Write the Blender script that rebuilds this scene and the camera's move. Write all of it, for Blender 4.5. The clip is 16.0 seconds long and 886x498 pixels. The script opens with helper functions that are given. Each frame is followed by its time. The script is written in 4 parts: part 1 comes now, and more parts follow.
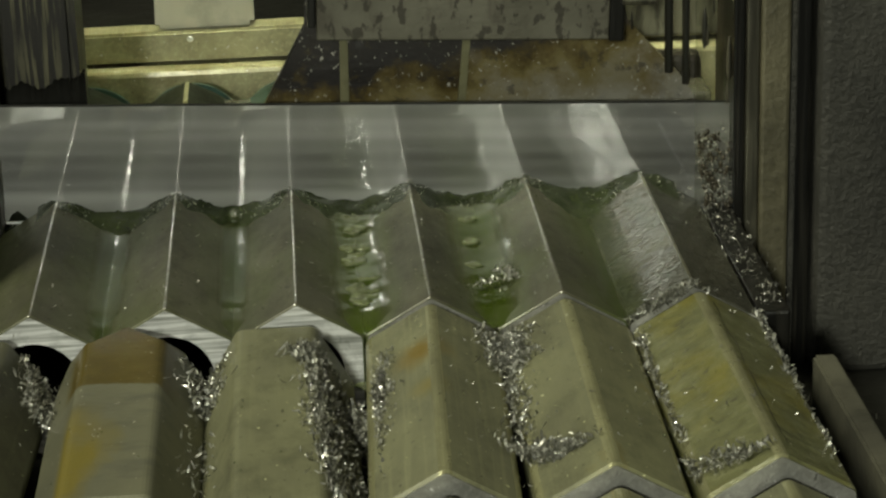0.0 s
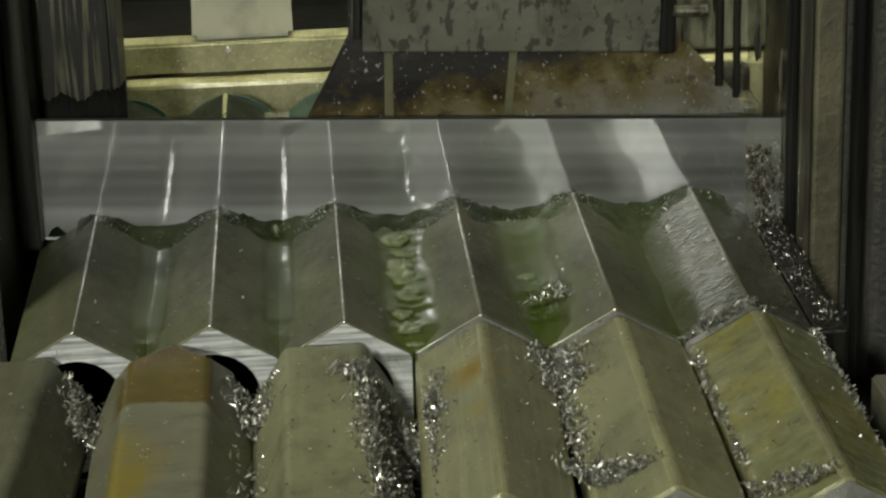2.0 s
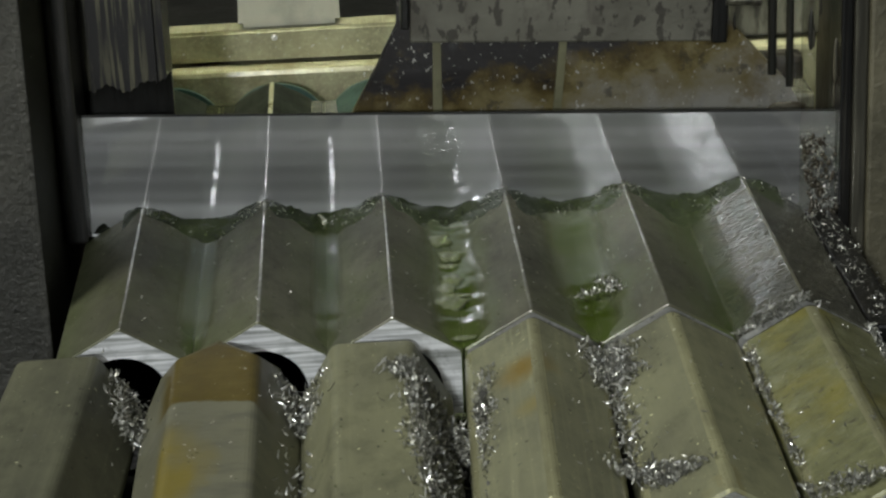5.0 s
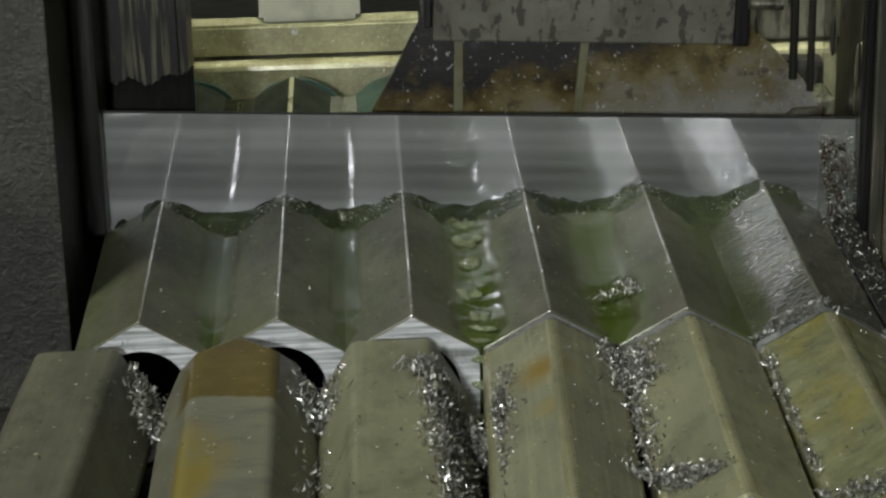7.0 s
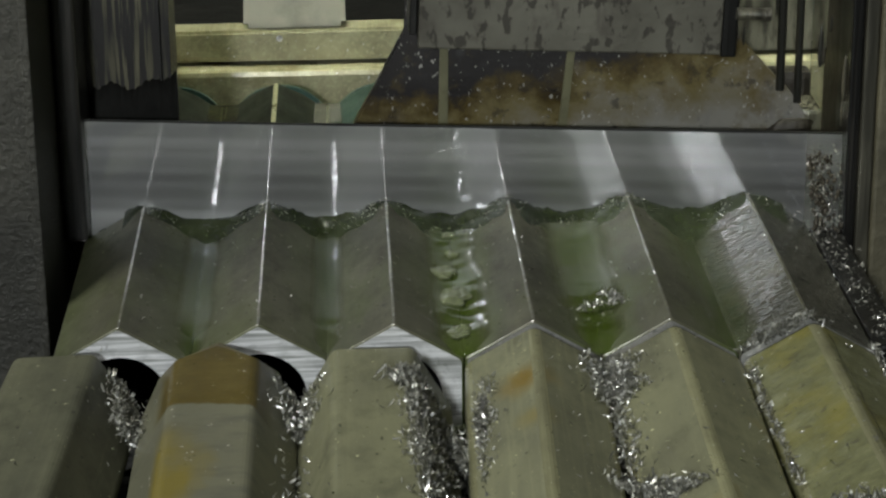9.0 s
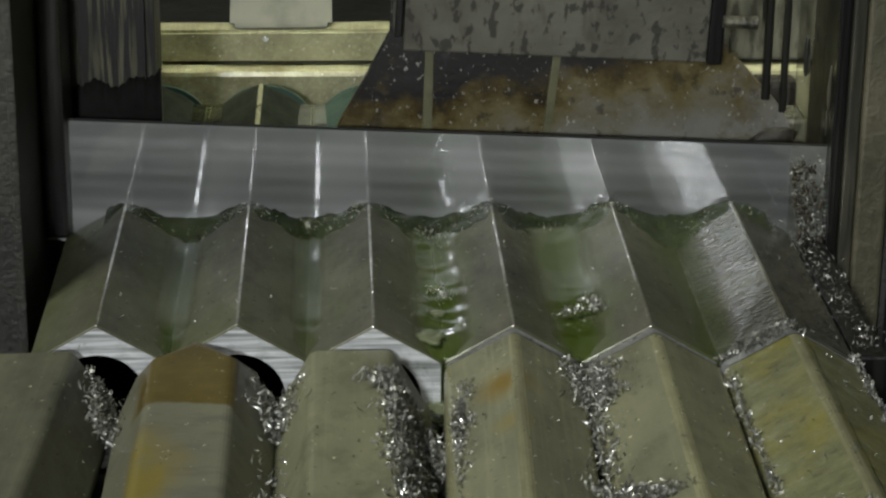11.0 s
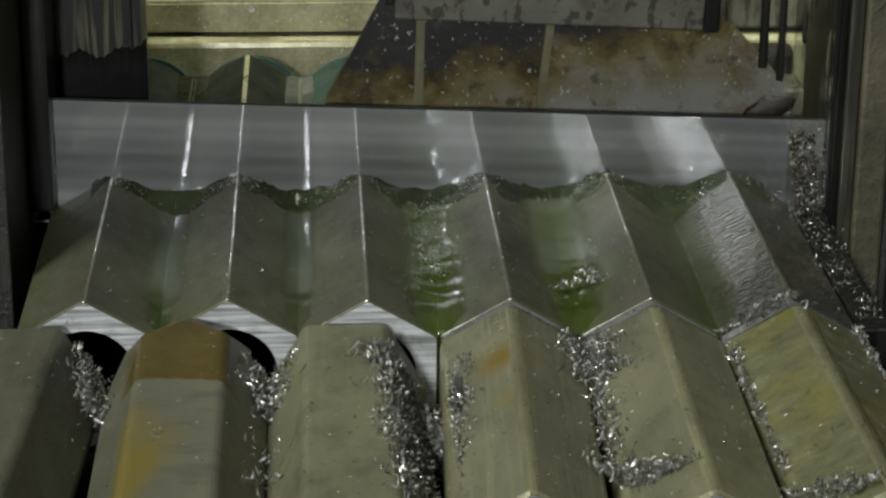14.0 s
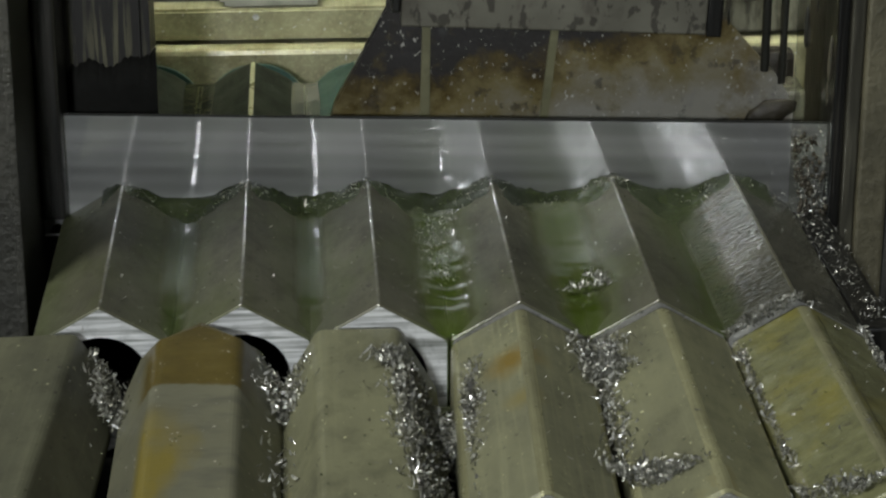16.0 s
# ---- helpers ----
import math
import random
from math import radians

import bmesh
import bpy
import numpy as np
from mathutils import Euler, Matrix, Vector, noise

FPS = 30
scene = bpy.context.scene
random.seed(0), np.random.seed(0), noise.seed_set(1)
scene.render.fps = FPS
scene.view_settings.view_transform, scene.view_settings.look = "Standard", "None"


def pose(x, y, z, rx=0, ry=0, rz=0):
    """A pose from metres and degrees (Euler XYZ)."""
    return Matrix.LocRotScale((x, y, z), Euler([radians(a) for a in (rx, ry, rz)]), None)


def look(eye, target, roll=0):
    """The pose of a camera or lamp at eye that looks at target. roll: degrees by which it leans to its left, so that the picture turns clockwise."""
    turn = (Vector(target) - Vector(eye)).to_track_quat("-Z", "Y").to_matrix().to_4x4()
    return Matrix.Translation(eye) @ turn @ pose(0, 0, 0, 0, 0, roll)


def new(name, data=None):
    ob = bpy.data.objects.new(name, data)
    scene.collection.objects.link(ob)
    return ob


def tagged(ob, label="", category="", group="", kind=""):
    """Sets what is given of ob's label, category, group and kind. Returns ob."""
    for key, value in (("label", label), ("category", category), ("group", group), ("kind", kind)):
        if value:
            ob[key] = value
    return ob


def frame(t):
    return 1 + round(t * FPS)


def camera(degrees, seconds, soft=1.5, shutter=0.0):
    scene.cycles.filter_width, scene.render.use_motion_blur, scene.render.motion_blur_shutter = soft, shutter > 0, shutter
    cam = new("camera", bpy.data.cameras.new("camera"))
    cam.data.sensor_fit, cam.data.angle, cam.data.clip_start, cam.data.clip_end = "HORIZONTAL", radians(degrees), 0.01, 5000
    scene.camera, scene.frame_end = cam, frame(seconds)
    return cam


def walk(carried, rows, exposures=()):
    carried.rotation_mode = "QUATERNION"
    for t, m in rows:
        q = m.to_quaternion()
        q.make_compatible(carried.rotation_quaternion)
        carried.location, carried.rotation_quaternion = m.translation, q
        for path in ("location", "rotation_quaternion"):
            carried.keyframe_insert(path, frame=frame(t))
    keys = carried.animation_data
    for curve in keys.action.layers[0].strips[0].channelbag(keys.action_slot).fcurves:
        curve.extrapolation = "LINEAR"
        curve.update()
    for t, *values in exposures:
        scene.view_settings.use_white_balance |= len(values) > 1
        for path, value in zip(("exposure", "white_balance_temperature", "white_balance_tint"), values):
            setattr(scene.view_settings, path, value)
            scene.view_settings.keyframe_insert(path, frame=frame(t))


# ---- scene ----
cam = camera(21.0, 16.0, soft=2.4)

PATH = [
    (0, (-0.0172, -0.6711, 0.2613), (0.0999, 1.2032, -0.4266), -1.77),
    (0.5, (-0.0198, -0.6724, 0.2624), (0.1014, 1.2040, -0.4193), -2.12),
    (1, (-0.0237, -0.6725, 0.2611), (0.0965, 1.2059, -0.4150), -1.94),
    (1.5, (-0.0226, -0.6653, 0.2598), (0.0845, 1.2128, -0.4193), -1.75),
    (2, (-0.0283, -0.6561, 0.2585), (0.0803, 1.2216, -0.4214), -1.69),
    (2.5, (-0.0271, -0.6493, 0.2604), (0.0676, 1.2260, -0.4281), -2.08),
    (3, (-0.0268, -0.6483, 0.2602), (0.0632, 1.2259, -0.4319), -2.26),
    (3.5, (-0.0290, -0.6452, 0.2636), (0.0524, 1.2276, -0.4336), -2.19),
    (4, (-0.0286, -0.6472, 0.2631), (0.0424, 1.2266, -0.4325), -2.10),
    (4.5, (-0.0280, -0.6455, 0.2615), (0.0406, 1.2278, -0.4358), -2.25),
    (7, (-0.0326, -0.6460, 0.2637), (0.0310, 1.2245, -0.4413), -1.25),
    (7.5, (-0.0329, -0.6404, 0.2657), (0.0268, 1.2306, -0.4384), -0.70),
    (8, (-0.0336, -0.6422, 0.2632), (0.0268, 1.2318, -0.4328), -0.59),
    (8.5, (-0.0296, -0.6418, 0.2617), (0.0342, 1.2322, -0.4342), -0.59),
    (9, (-0.0320, -0.6410, 0.2607), (0.0448, 1.2325, -0.4351), -0.52),
    (11.5, (-0.0301, -0.6378, 0.2583), (0.0608, 1.2368, -0.4328), 0.79),
    (12, (-0.0324, -0.6318, 0.2539), (0.0683, 1.2416, -0.4391), 0.80),
    (12.5, (-0.0381, -0.6297, 0.2544), (0.0717, 1.2397, -0.4481), 0.78),
    (13, (-0.0353, -0.6357, 0.2555), (0.0691, 1.2338, -0.4475), 0.80),
    (13.5, (-0.0311, -0.6341, 0.2534), (0.0692, 1.2359, -0.4488), 0.40),
    (14, (-0.0349, -0.6260, 0.2528), (0.0723, 1.2409, -0.4564), 0.54),
    (14.5, (-0.0365, -0.6263, 0.2554), (0.0704, 1.2392, -0.4576), 0.70),
    (15, (-0.0395, -0.6319, 0.2580), (0.0683, 1.2361, -0.4486), 0.56),
    (15.5, (-0.0385, -0.6363, 0.2534), (0.0653, 1.2347, -0.4457), 0.31),
    (16, (-0.0406, -0.6339, 0.2566), (0.0736, 1.2333, -0.4509), 0.11),
]
walk(cam, [(t, look(eye, target, roll)) for t, eye, target, roll in PATH],
     [(0, -0.05, 7900, -2), (4.5, 0.0, 6500, 10), (9, 0.0, 6500, 10), (12, -0.05, 6500, 10), (16, -0.06, 6500, 10)])

# ---------------------------------------------------------------- light
world = bpy.data.worlds.new("workshop_air")
scene.world = world
world.use_nodes = True
world.node_tree.nodes["Background"].inputs[0].default_value = (0.80, 0.86, 0.70, 1)
world.node_tree.nodes["Background"].inputs[1].default_value = 0.05


def area_lamp(name, eye, target, size_x, size_y, watts, colour, spread=180):
    data = bpy.data.lights.new(name, "AREA")
    data.shape, data.size, data.size_y = "RECTANGLE", size_x, size_y
    data.energy, data.color = watts, colour
    data.spread = radians(spread)
    ob = new(name, data)
    ob.matrix_world = look(eye, target)
    return ob


area_lamp("ceiling_lamp", (-0.84, -0.24, 1.24), (0, 0.0, 0), 0.5, 0.4, 18.6, (0.99, 1.0, 0.98))
area_lamp("front_lamp", (-0.28, -1.95, 0.62), (0, 0.05, 0), 0.11, 0.10, 19.8, (0.95, 1.0, 1.04))
area_lamp("rear_lamp", (-0.02, 0.16, 0.80), (0.0, 0.29, 0), 0.42, 0.08, 0.62, (0.98, 1.0, 0.84), 34)

# ---------------------------------------------------------------- materials


class Nodes:
    """A small shorthand for building node materials."""

    def __init__(self, name):
        self.mat = bpy.data.materials.new(name)
        self.mat.use_nodes = True
        self.tree = self.mat.node_tree
        self.bsdf = self.tree.nodes["Principled BSDF"]
        self.coord = self.tree.nodes.new("ShaderNodeTexCoord")
        self.place = self.coord.outputs["Object"]

    def link(self, a, b):
        self.tree.links.new(a, b)

    def mapped(self, scale, shift=0.0):
        m = self.tree.nodes.new("ShaderNodeMapping")
        m.inputs["Scale"].default_value = scale
        m.inputs["Location"].default_value = (shift, shift * 0.7, shift * 1.3)
        self.link(self.place, m.inputs["Vector"])
        return m.outputs[0]

    def noise(self, scale, detail=4.0, rough=0.55, stretch=(1, 1, 1), shift=0.0):
        n = self.tree.nodes.new("ShaderNodeTexNoise")
        n.inputs["Scale"].default_value = scale
        n.inputs["Detail"].default_value = detail
        n.inputs["Roughness"].default_value = rough
        self.link(self.mapped(stretch, shift=shift), n.inputs["Vector"])
        return n.outputs["Fac"]

    def ramp(self, fac, stops):
        r = self.tree.nodes.new("ShaderNodeValToRGB")
        while len(r.color_ramp.elements) < len(stops):
            r.color_ramp.elements.new(0.5)
        for e, (p, c) in zip(r.color_ramp.elements, stops):
            e.position = p
            e.color = (*c, 1) if len(c) == 3 else c
        self.link(fac, r.inputs["Fac"])
        return r.outputs["Color"]

    def grey(self, fac, lo, hi, a=0.0, b=1.0):
        m = self.tree.nodes.new("ShaderNodeMapRange")
        for k, v in zip(("From Min", "From Max", "To Min", "To Max"), (lo, hi, a, b)):
            m.inputs[k].default_value = v
        self.link(fac, m.inputs["Value"])
        return m.outputs[0]

    def mix(self, fac, a, b, mode="MIX"):
        m = self.tree.nodes.new("ShaderNodeMix")
        m.data_type, m.blend_type = "RGBA", mode
        for s, v in ((m.inputs[0], fac), (m.inputs[6], a), (m.inputs[7], b)):
            if isinstance(v, (int, float)):
                s.default_value = v
            elif isinstance(v, tuple):
                s.default_value = (*v, 1)
            else:
                self.link(v, s)
        return m.outputs[2]

    def bump(self, height, strength, distance):
        b = self.tree.nodes.new("ShaderNodeBump")
        b.inputs["Strength"].default_value = strength
        b.inputs["Distance"].default_value = distance
        self.link(height, b.inputs["Height"])
        self.link(b.outputs[0], self.bsdf.inputs["Normal"])
        self.link(b.outputs[0], self.bsdf.inputs["Coat Normal"])

    def set(self, **values):
        for k, v in values.items():
            s = self.bsdf.inputs[k.replace("_", " ")]
            if isinstance(v, (int, float)):
                s.default_value = v
            elif isinstance(v, tuple):
                s.default_value = (*v, 1)
            else:
                self.link(v, s)
        return self.mat


def oily_steel(name, light, dark, stain=None, stain_lo=0.55, stain_hi=0.65, seed=0.0, metal=0.45, rough=(0.30, 0.5), relief=(0.25, 0.0006),
               film=0.1, coarse=260, spec=0.5, spots=(), gloss=0.12, drawn=0.35, wet=None):
    """Drawn steel under a film of oil: blotches, long drawing lines, smears, and light and dark specks."""
    n = Nodes(name)
    info = n.tree.nodes.new("ShaderNodeObjectInfo")
    shift = n.tree.nodes.new("ShaderNodeVectorMath")
    shift.operation = "MULTIPLY_ADD"
    n.link(info.outputs["Random"], shift.inputs[0])
    shift.inputs[1].default_value = (0.9, 1.7, 0.6)
    n.link(n.coord.outputs["Object"], shift.inputs[2])
    n.place = shift.outputs[0]
    big = n.noise(26, 5, 0.62, (1.4, 0.55, 1.4), seed)
    fine = n.noise(coarse, 3, 0.6, (1, 0.25, 1), seed + 1)
    lines = n.noise(700, 3, 0.6, (1, 0.02, 1), seed + 2)
    smear = n.noise(75, 5, 0.7, (1, 0.7, 1), seed + 4)
    col = n.ramp(big, [(0.30, dark), (0.68, light)])
    col = n.mix(n.grey(smear, 0.48, 0.70, 0.0, 0.55), col, tuple(v * 0.50 for v in dark))
    col = n.mix(n.grey(lines, 0.50, 0.72, 0.0, drawn), col, tuple(min(1, v * 1.45) for v in light))
    if stain:
        spot = n.noise(32, 5, 0.65, (1, 0.5, 1), seed + 3)
        col = n.mix(n.grey(spot, stain_lo, stain_hi, 0.0, 0.85), col, stain)
    col = n.mix(n.grey(n.noise(620, 2, 0.5, (1, 0.7, 1), seed + 6), 0.71, 0.76), col, tuple(min(0.7, v * 2.6) for v in light))
    col = n.mix(n.grey(n.noise(540, 2, 0.5, (1, 0.6, 1), seed + 9), 0.70, 0.75, 0, 0.8), col, tuple(v * 0.25 for v in dark))
    for where, reach, tint in spots:
        far = n.tree.nodes.new("ShaderNodeVectorMath")
        far.operation = "DISTANCE"
        n.link(n.coord.outputs["Object"], far.inputs[0])
        far.inputs[1].default_value = where
        ragged = n.tree.nodes.new("ShaderNodeMath")
        ragged.operation = "MULTIPLY_ADD"
        n.link(smear, ragged.inputs[0])
        ragged.inputs[1].default_value = reach * 1.6
        n.link(far.outputs["Value"], ragged.inputs[2])
        col = n.mix(n.grey(ragged.outputs[0], reach * 1.0, reach * 2.1, 0.9, 0.0), col, tint)
    if wet:
        # a film of coolant creeping up from the grooves, most of it where it runs strongest
        geo = n.tree.nodes.new("ShaderNodeNewGeometry")
        at = n.tree.nodes.new("ShaderNodeSeparateXYZ")
        n.link(geo.outputs["Position"], at.inputs[0])
        creep = n.tree.nodes.new("ShaderNodeMath")
        creep.operation = "MULTIPLY_ADD"
        n.link(n.noise(70, 4, 0.6, (1, 0.5, 1), seed + 8), creep.inputs[0])
        creep.inputs[1].default_value = -0.010
        n.link(at.outputs[2], creep.inputs[2])
        run = n.tree.nodes.new("ShaderNodeMath")
        run.operation = "MULTIPLY"
        n.link(n.grey(creep.outputs[0], -0.0170, -0.0085, 1.0, 0.0), run.inputs[0])
        n.link(n.grey(at.outputs[0], -0.030, 0.004, 0.45, 1.0), run.inputs[1])
        soak = run.outputs[0]
        col = n.mix(soak, col, wet)
        film = n.grey(soak, 0.0, 1.0, film, 0.35)
    pits = n.noise(900, 2, 0.5, (1, 0.6, 1), seed + 5)
    n.bump(n.mix(0.4, n.mix(0.5, fine, pits), smear), *relief)
    return n.set(Base_Color=col, Metallic=metal, Roughness=n.grey(smear, 0.3, 0.7, *rough),
                 Coat_Weight=film, Coat_Roughness=gloss, Specular_IOR_Level=spec)


OLIVE_L, OLIVE_D = (0.215, 0.216, 0.122), (0.130, 0.130, 0.080)
STEEL_STOCK = oily_steel("oily_drawn_steel", (0.120, 0.119, 0.078), (0.052, 0.052, 0.037), (0.075, 0.086, 0.034), 0.50, 0.72, seed=2.0, metal=0.14, rough=(0.36, 0.52), film=0.04, spec=0.2, drawn=0.12, wet=(0.078, 0.100, 0.030))
STEEL_PIECE = oily_steel("oily_cut_piece_steel", OLIVE_L, OLIVE_D, (0.22, 0.17, 0.045), 0.60, 0.72, seed=7.0, metal=0.10, rough=(0.40, 0.58), film=0.05, spec=0.3, drawn=0.15)
# Darker copy of the piece steel, for the leftmost piece.
STEEL_DARKER = oily_steel("darker_piece_steel", (0.128, 0.129, 0.078), (0.074, 0.075, 0.049), seed=17.0, metal=0.10, rough=(0.42, 0.62), film=0.04, spec=0.3, drawn=0.15)
STEEL_SPOT = oily_steel("rust_spotted_piece_steel", OLIVE_L, OLIVE_D, seed=9.0, metal=0.12, rough=(0.42, 0.62), film=0.02,
                        spots=(((-0.0045, -0.033, 0.0205), 0.0085, (0.178, 0.118, 0.014)), ((-0.0020, -0.060, 0.021), 0.0060, (0.19, 0.165, 0.060))))
# Green bar steel taken near black: shade behind the blade is in the colour.
STEEL_GREEN_SHADED = oily_steel("shaded_green_oiled_steel", (0.018, 0.021, 0.013), (0.008, 0.011, 0.007), seed=31.0, metal=0.05, rough=(0.5, 0.7), film=0.0, spec=0.15)


def hammered_yellow():
    """Yellow-stained steel with shallow cross-wise dents and dark pits."""
    n = Nodes("oil_stained_yellow_steel")
    dents = n.noise(120, 5, 0.65, (0.7, 1.2, 1), 2.0)
    fine = n.noise(420, 3, 0.6, (1, 0.8, 1), 5.0)
    big = n.noise(36, 4, 0.6, (1, 0.8, 1), 7.0)
    col = n.ramp(dents, [(0.32, (0.098, 0.099, 0.046)), (0.52, (0.158, 0.162, 0.074)), (0.70, (0.225, 0.230, 0.125))])
    col = n.mix(n.grey(big, 0.48, 0.64, 0, 0.65), col, (0.205, 0.182, 0.032))
    col = n.mix(n.grey(n.noise(230, 3, 0.55, (0.8, 1.2, 1), 11.0), 0.62, 0.70, 0, 0.75), col, (0.062, 0.058, 0.034))
    col = n.mix(n.grey(n.noise(560, 2, 0.5, (1, 0.7, 1), 4.0), 0.71, 0.76), col, (0.45, 0.44, 0.34))
    n.bump(n.mix(0.25, dents, fine), 0.7, 0.0016)
    return n.set(Base_Color=col, Metallic=0.14, Roughness=n.grey(dents, 0.3, 0.7, 0.50, 0.30), Coat_Weight=0.12, Coat_Roughness=0.15)


STEEL_YELLOW = hammered_yellow()


def pitted_wet():
    """Steel under running coolant: lumpy wet film with small pits, glinting here and there."""
    n = Nodes("pitted_wet_steel")
    lumps = n.noise(190, 3, 0.6, (1, 0.9, 1), 4.0)
    pits = n.noise(420, 2, 0.5, (0.55, 1.5, 1), 6.0)
    big = n.noise(40, 4, 0.6, shift=1.0)
    col = n.mix(n.grey(big, 0.35, 0.65), (0.050, 0.050, 0.037), (0.098, 0.097, 0.072))
    col = n.mix(n.grey(pits, 0.58, 0.68, 0, 0.8), col, (0.018, 0.018, 0.014))
    n.bump(n.mix(0.3, lumps, pits), 0.9, 0.0014)
    return n.set(Base_Color=col, Metallic=0.20, Roughness=n.grey(big, 0.35, 0.65, 0.12, 0.24), Specular_IOR_Level=0.4)


STEEL_WET = pitted_wet()


def brown_stained_steel():
    """Pale olive steel with a sharp-edged brown stain over its far end and yellow streaks further on."""
    n = Nodes("brown_stained_steel")
    sep = n.tree.nodes.new("ShaderNodeSeparateXYZ")
    n.link(n.coord.outputs["Object"], sep.inputs[0])
    wob = n.noise(60, 3)
    m = n.tree.nodes.new("ShaderNodeMath")
    m.operation = "MULTIPLY_ADD"
    n.link(wob, m.inputs[0])
    m.inputs[1].default_value = 0.012
    n.link(sep.outputs[1], m.inputs[2])
    ragged = n.tree.nodes.new("ShaderNodeMath")
    ragged.operation = "MULTIPLY_ADD"
    n.link(n.noise(240, 3, 0.6, (1, 0.6, 1), 3.0), ragged.inputs[0])
    ragged.inputs[1].default_value = 0.0030
    n.link(m.outputs[0], ragged.inputs[2])
    end = n.grey(ragged.outputs[0], -0.0390, -0.0375)
    base = n.ramp(n.noise(24, 4, 0.6, (1, 0.5, 1)), [(0.3, (0.112, 0.112, 0.074)), (0.7, (0.172, 0.170, 0.108))])
    base = n.mix(n.grey(n.noise(110, 4, 0.6, (0.4, 1.2, 1), 9.0), 0.50, 0.66, 0, 0.6), base, (0.080, 0.080, 0.062))
    brown = n.ramp(n.noise(70, 5, 0.65), [(0.3, (0.060, 0.045, 0.008)), (0.52, (0.092, 0.069, 0.011)), (0.72, (0.122, 0.095, 0.022))])
    streak = n.noise(34, 4, 0.6, (1.2, 0.5, 1), 4.0)
    aside = n.tree.nodes.new("ShaderNodeMath")
    aside.operation = "MULTIPLY_ADD"
    n.link(sep.outputs[0], aside.inputs[0])
    aside.inputs[1].default_value = -26.0
    n.link(streak, aside.inputs[2])
    upper = n.mix(n.grey(m.outputs[0], -0.066, -0.050), n.grey(sep.outputs[2], 0.0150, 0.0185), (0.0, 0.0, 0.0))
    yellow = n.tree.nodes.new("ShaderNodeMath")
    yellow.operation = "MULTIPLY"
    n.link(n.grey(aside.outputs[0], 0.58, 0.84, 0, 0.85), yellow.inputs[0])
    n.link(upper, yellow.inputs[1])
    col = n.mix(yellow.outputs[0], base, (0.180, 0.142, 0.020))
    both = n.tree.nodes.new("ShaderNodeMath")
    both.operation = "MULTIPLY"
    n.link(end, both.inputs[0])
    n.link(n.grey(sep.outputs[2], 0.0115, 0.0165), both.inputs[1])
    both.use_clamp = True
    col = n.mix(both.outputs[0], col, brown)
    col = n.mix(n.grey(n.noise(520, 2, 0.5, (1, 0.7, 1), 6.0), 0.71, 0.76), col, (0.40, 0.38, 0.30))
    n.bump(n.mix(0.5, n.noise(500, 3), n.noise(90, 4, 0.6)), 0.3, 0.0006)
    return n.set(Base_Color=col, Metallic=0.1, Roughness=0.45, Coat_Weight=0.15, Coat_Roughness=0.2)


STEEL_BROWN = brown_stained_steel()


def sawn_face():
    n = Nodes("bright_sawn_steel")
    lines = n.noise(420, 3, 0.6, (0.06, 1, 1.6))
    wide = n.noise(120, 2, 0.5, (0.05, 1, 1.4), 3.0)
    wet = n.noise(95, 5, 0.65, shift=8.0)
    n.bump(n.mix(0.35, n.mix(0.6, wide, lines), wet), 0.6, 0.0009)
    col = n.ramp(lines, [(0.36, (0.26, 0.27, 0.25)), (0.58, (0.78, 0.79, 0.78))])
    col = n.mix(n.grey(wet, 0.52, 0.68, 0, 0.5), col, (0.30, 0.31, 0.29))
    return n.set(Base_Color=col, Metallic=0.12, Roughness=n.grey(wet, 0.35, 0.65, 0.22, 0.45))


SAWN = sawn_face()
# Corner strips lighter than the flats; their lit-edge highlight is in the colour.
RIDGE = oily_steel("worn_highlit_ridge", (0.35, 0.345, 0.190), (0.22, 0.215, 0.120), seed=61.0, metal=0.4, rough=(0.22, 0.4))


def beaded_ridge():
    """The wet crest of a drawn bar: oil standing in small beads along it."""
    n = Nodes("worn_wet_ridge")
    beads = n.noise(330, 2, 0.5, (1, 0.8, 1), 3.0)
    long = n.noise(45, 3, 0.6, (1, 1, 1), 8.0)
    col = n.mix(n.grey(long, 0.38, 0.62), (0.075, 0.075, 0.050), (0.165, 0.163, 0.105))
    n.bump(beads, 0.8, 0.0006)
    return n.set(Base_Color=col, Metallic=0.3, Roughness=n.grey(beads, 0.35, 0.65, 0.28, 0.46), Coat_Weight=n.grey(n.noise(160, 3, 0.6, (1, 1, 1), 12.0), 0.38, 0.54), Coat_Roughness=0.06, Coat_IOR=2.1)


RIDGE_WET = beaded_ridge()
RIM = oily_steel("worn_pewter_rim", (0.40, 0.40, 0.37), (0.17, 0.17, 0.15), seed=71.0, metal=0.5, rough=(0.26, 0.45), relief=(0.5, 0.001))
# Teal version for one bar, darkened the same way for shade.
STEEL_TEAL_SHADED = oily_steel("shaded_teal_oiled_steel", (0.030, 0.062, 0.048), (0.014, 0.034, 0.027), seed=33.0, metal=0.05, rough=(0.4, 0.6), film=0.05, spec=0.2)


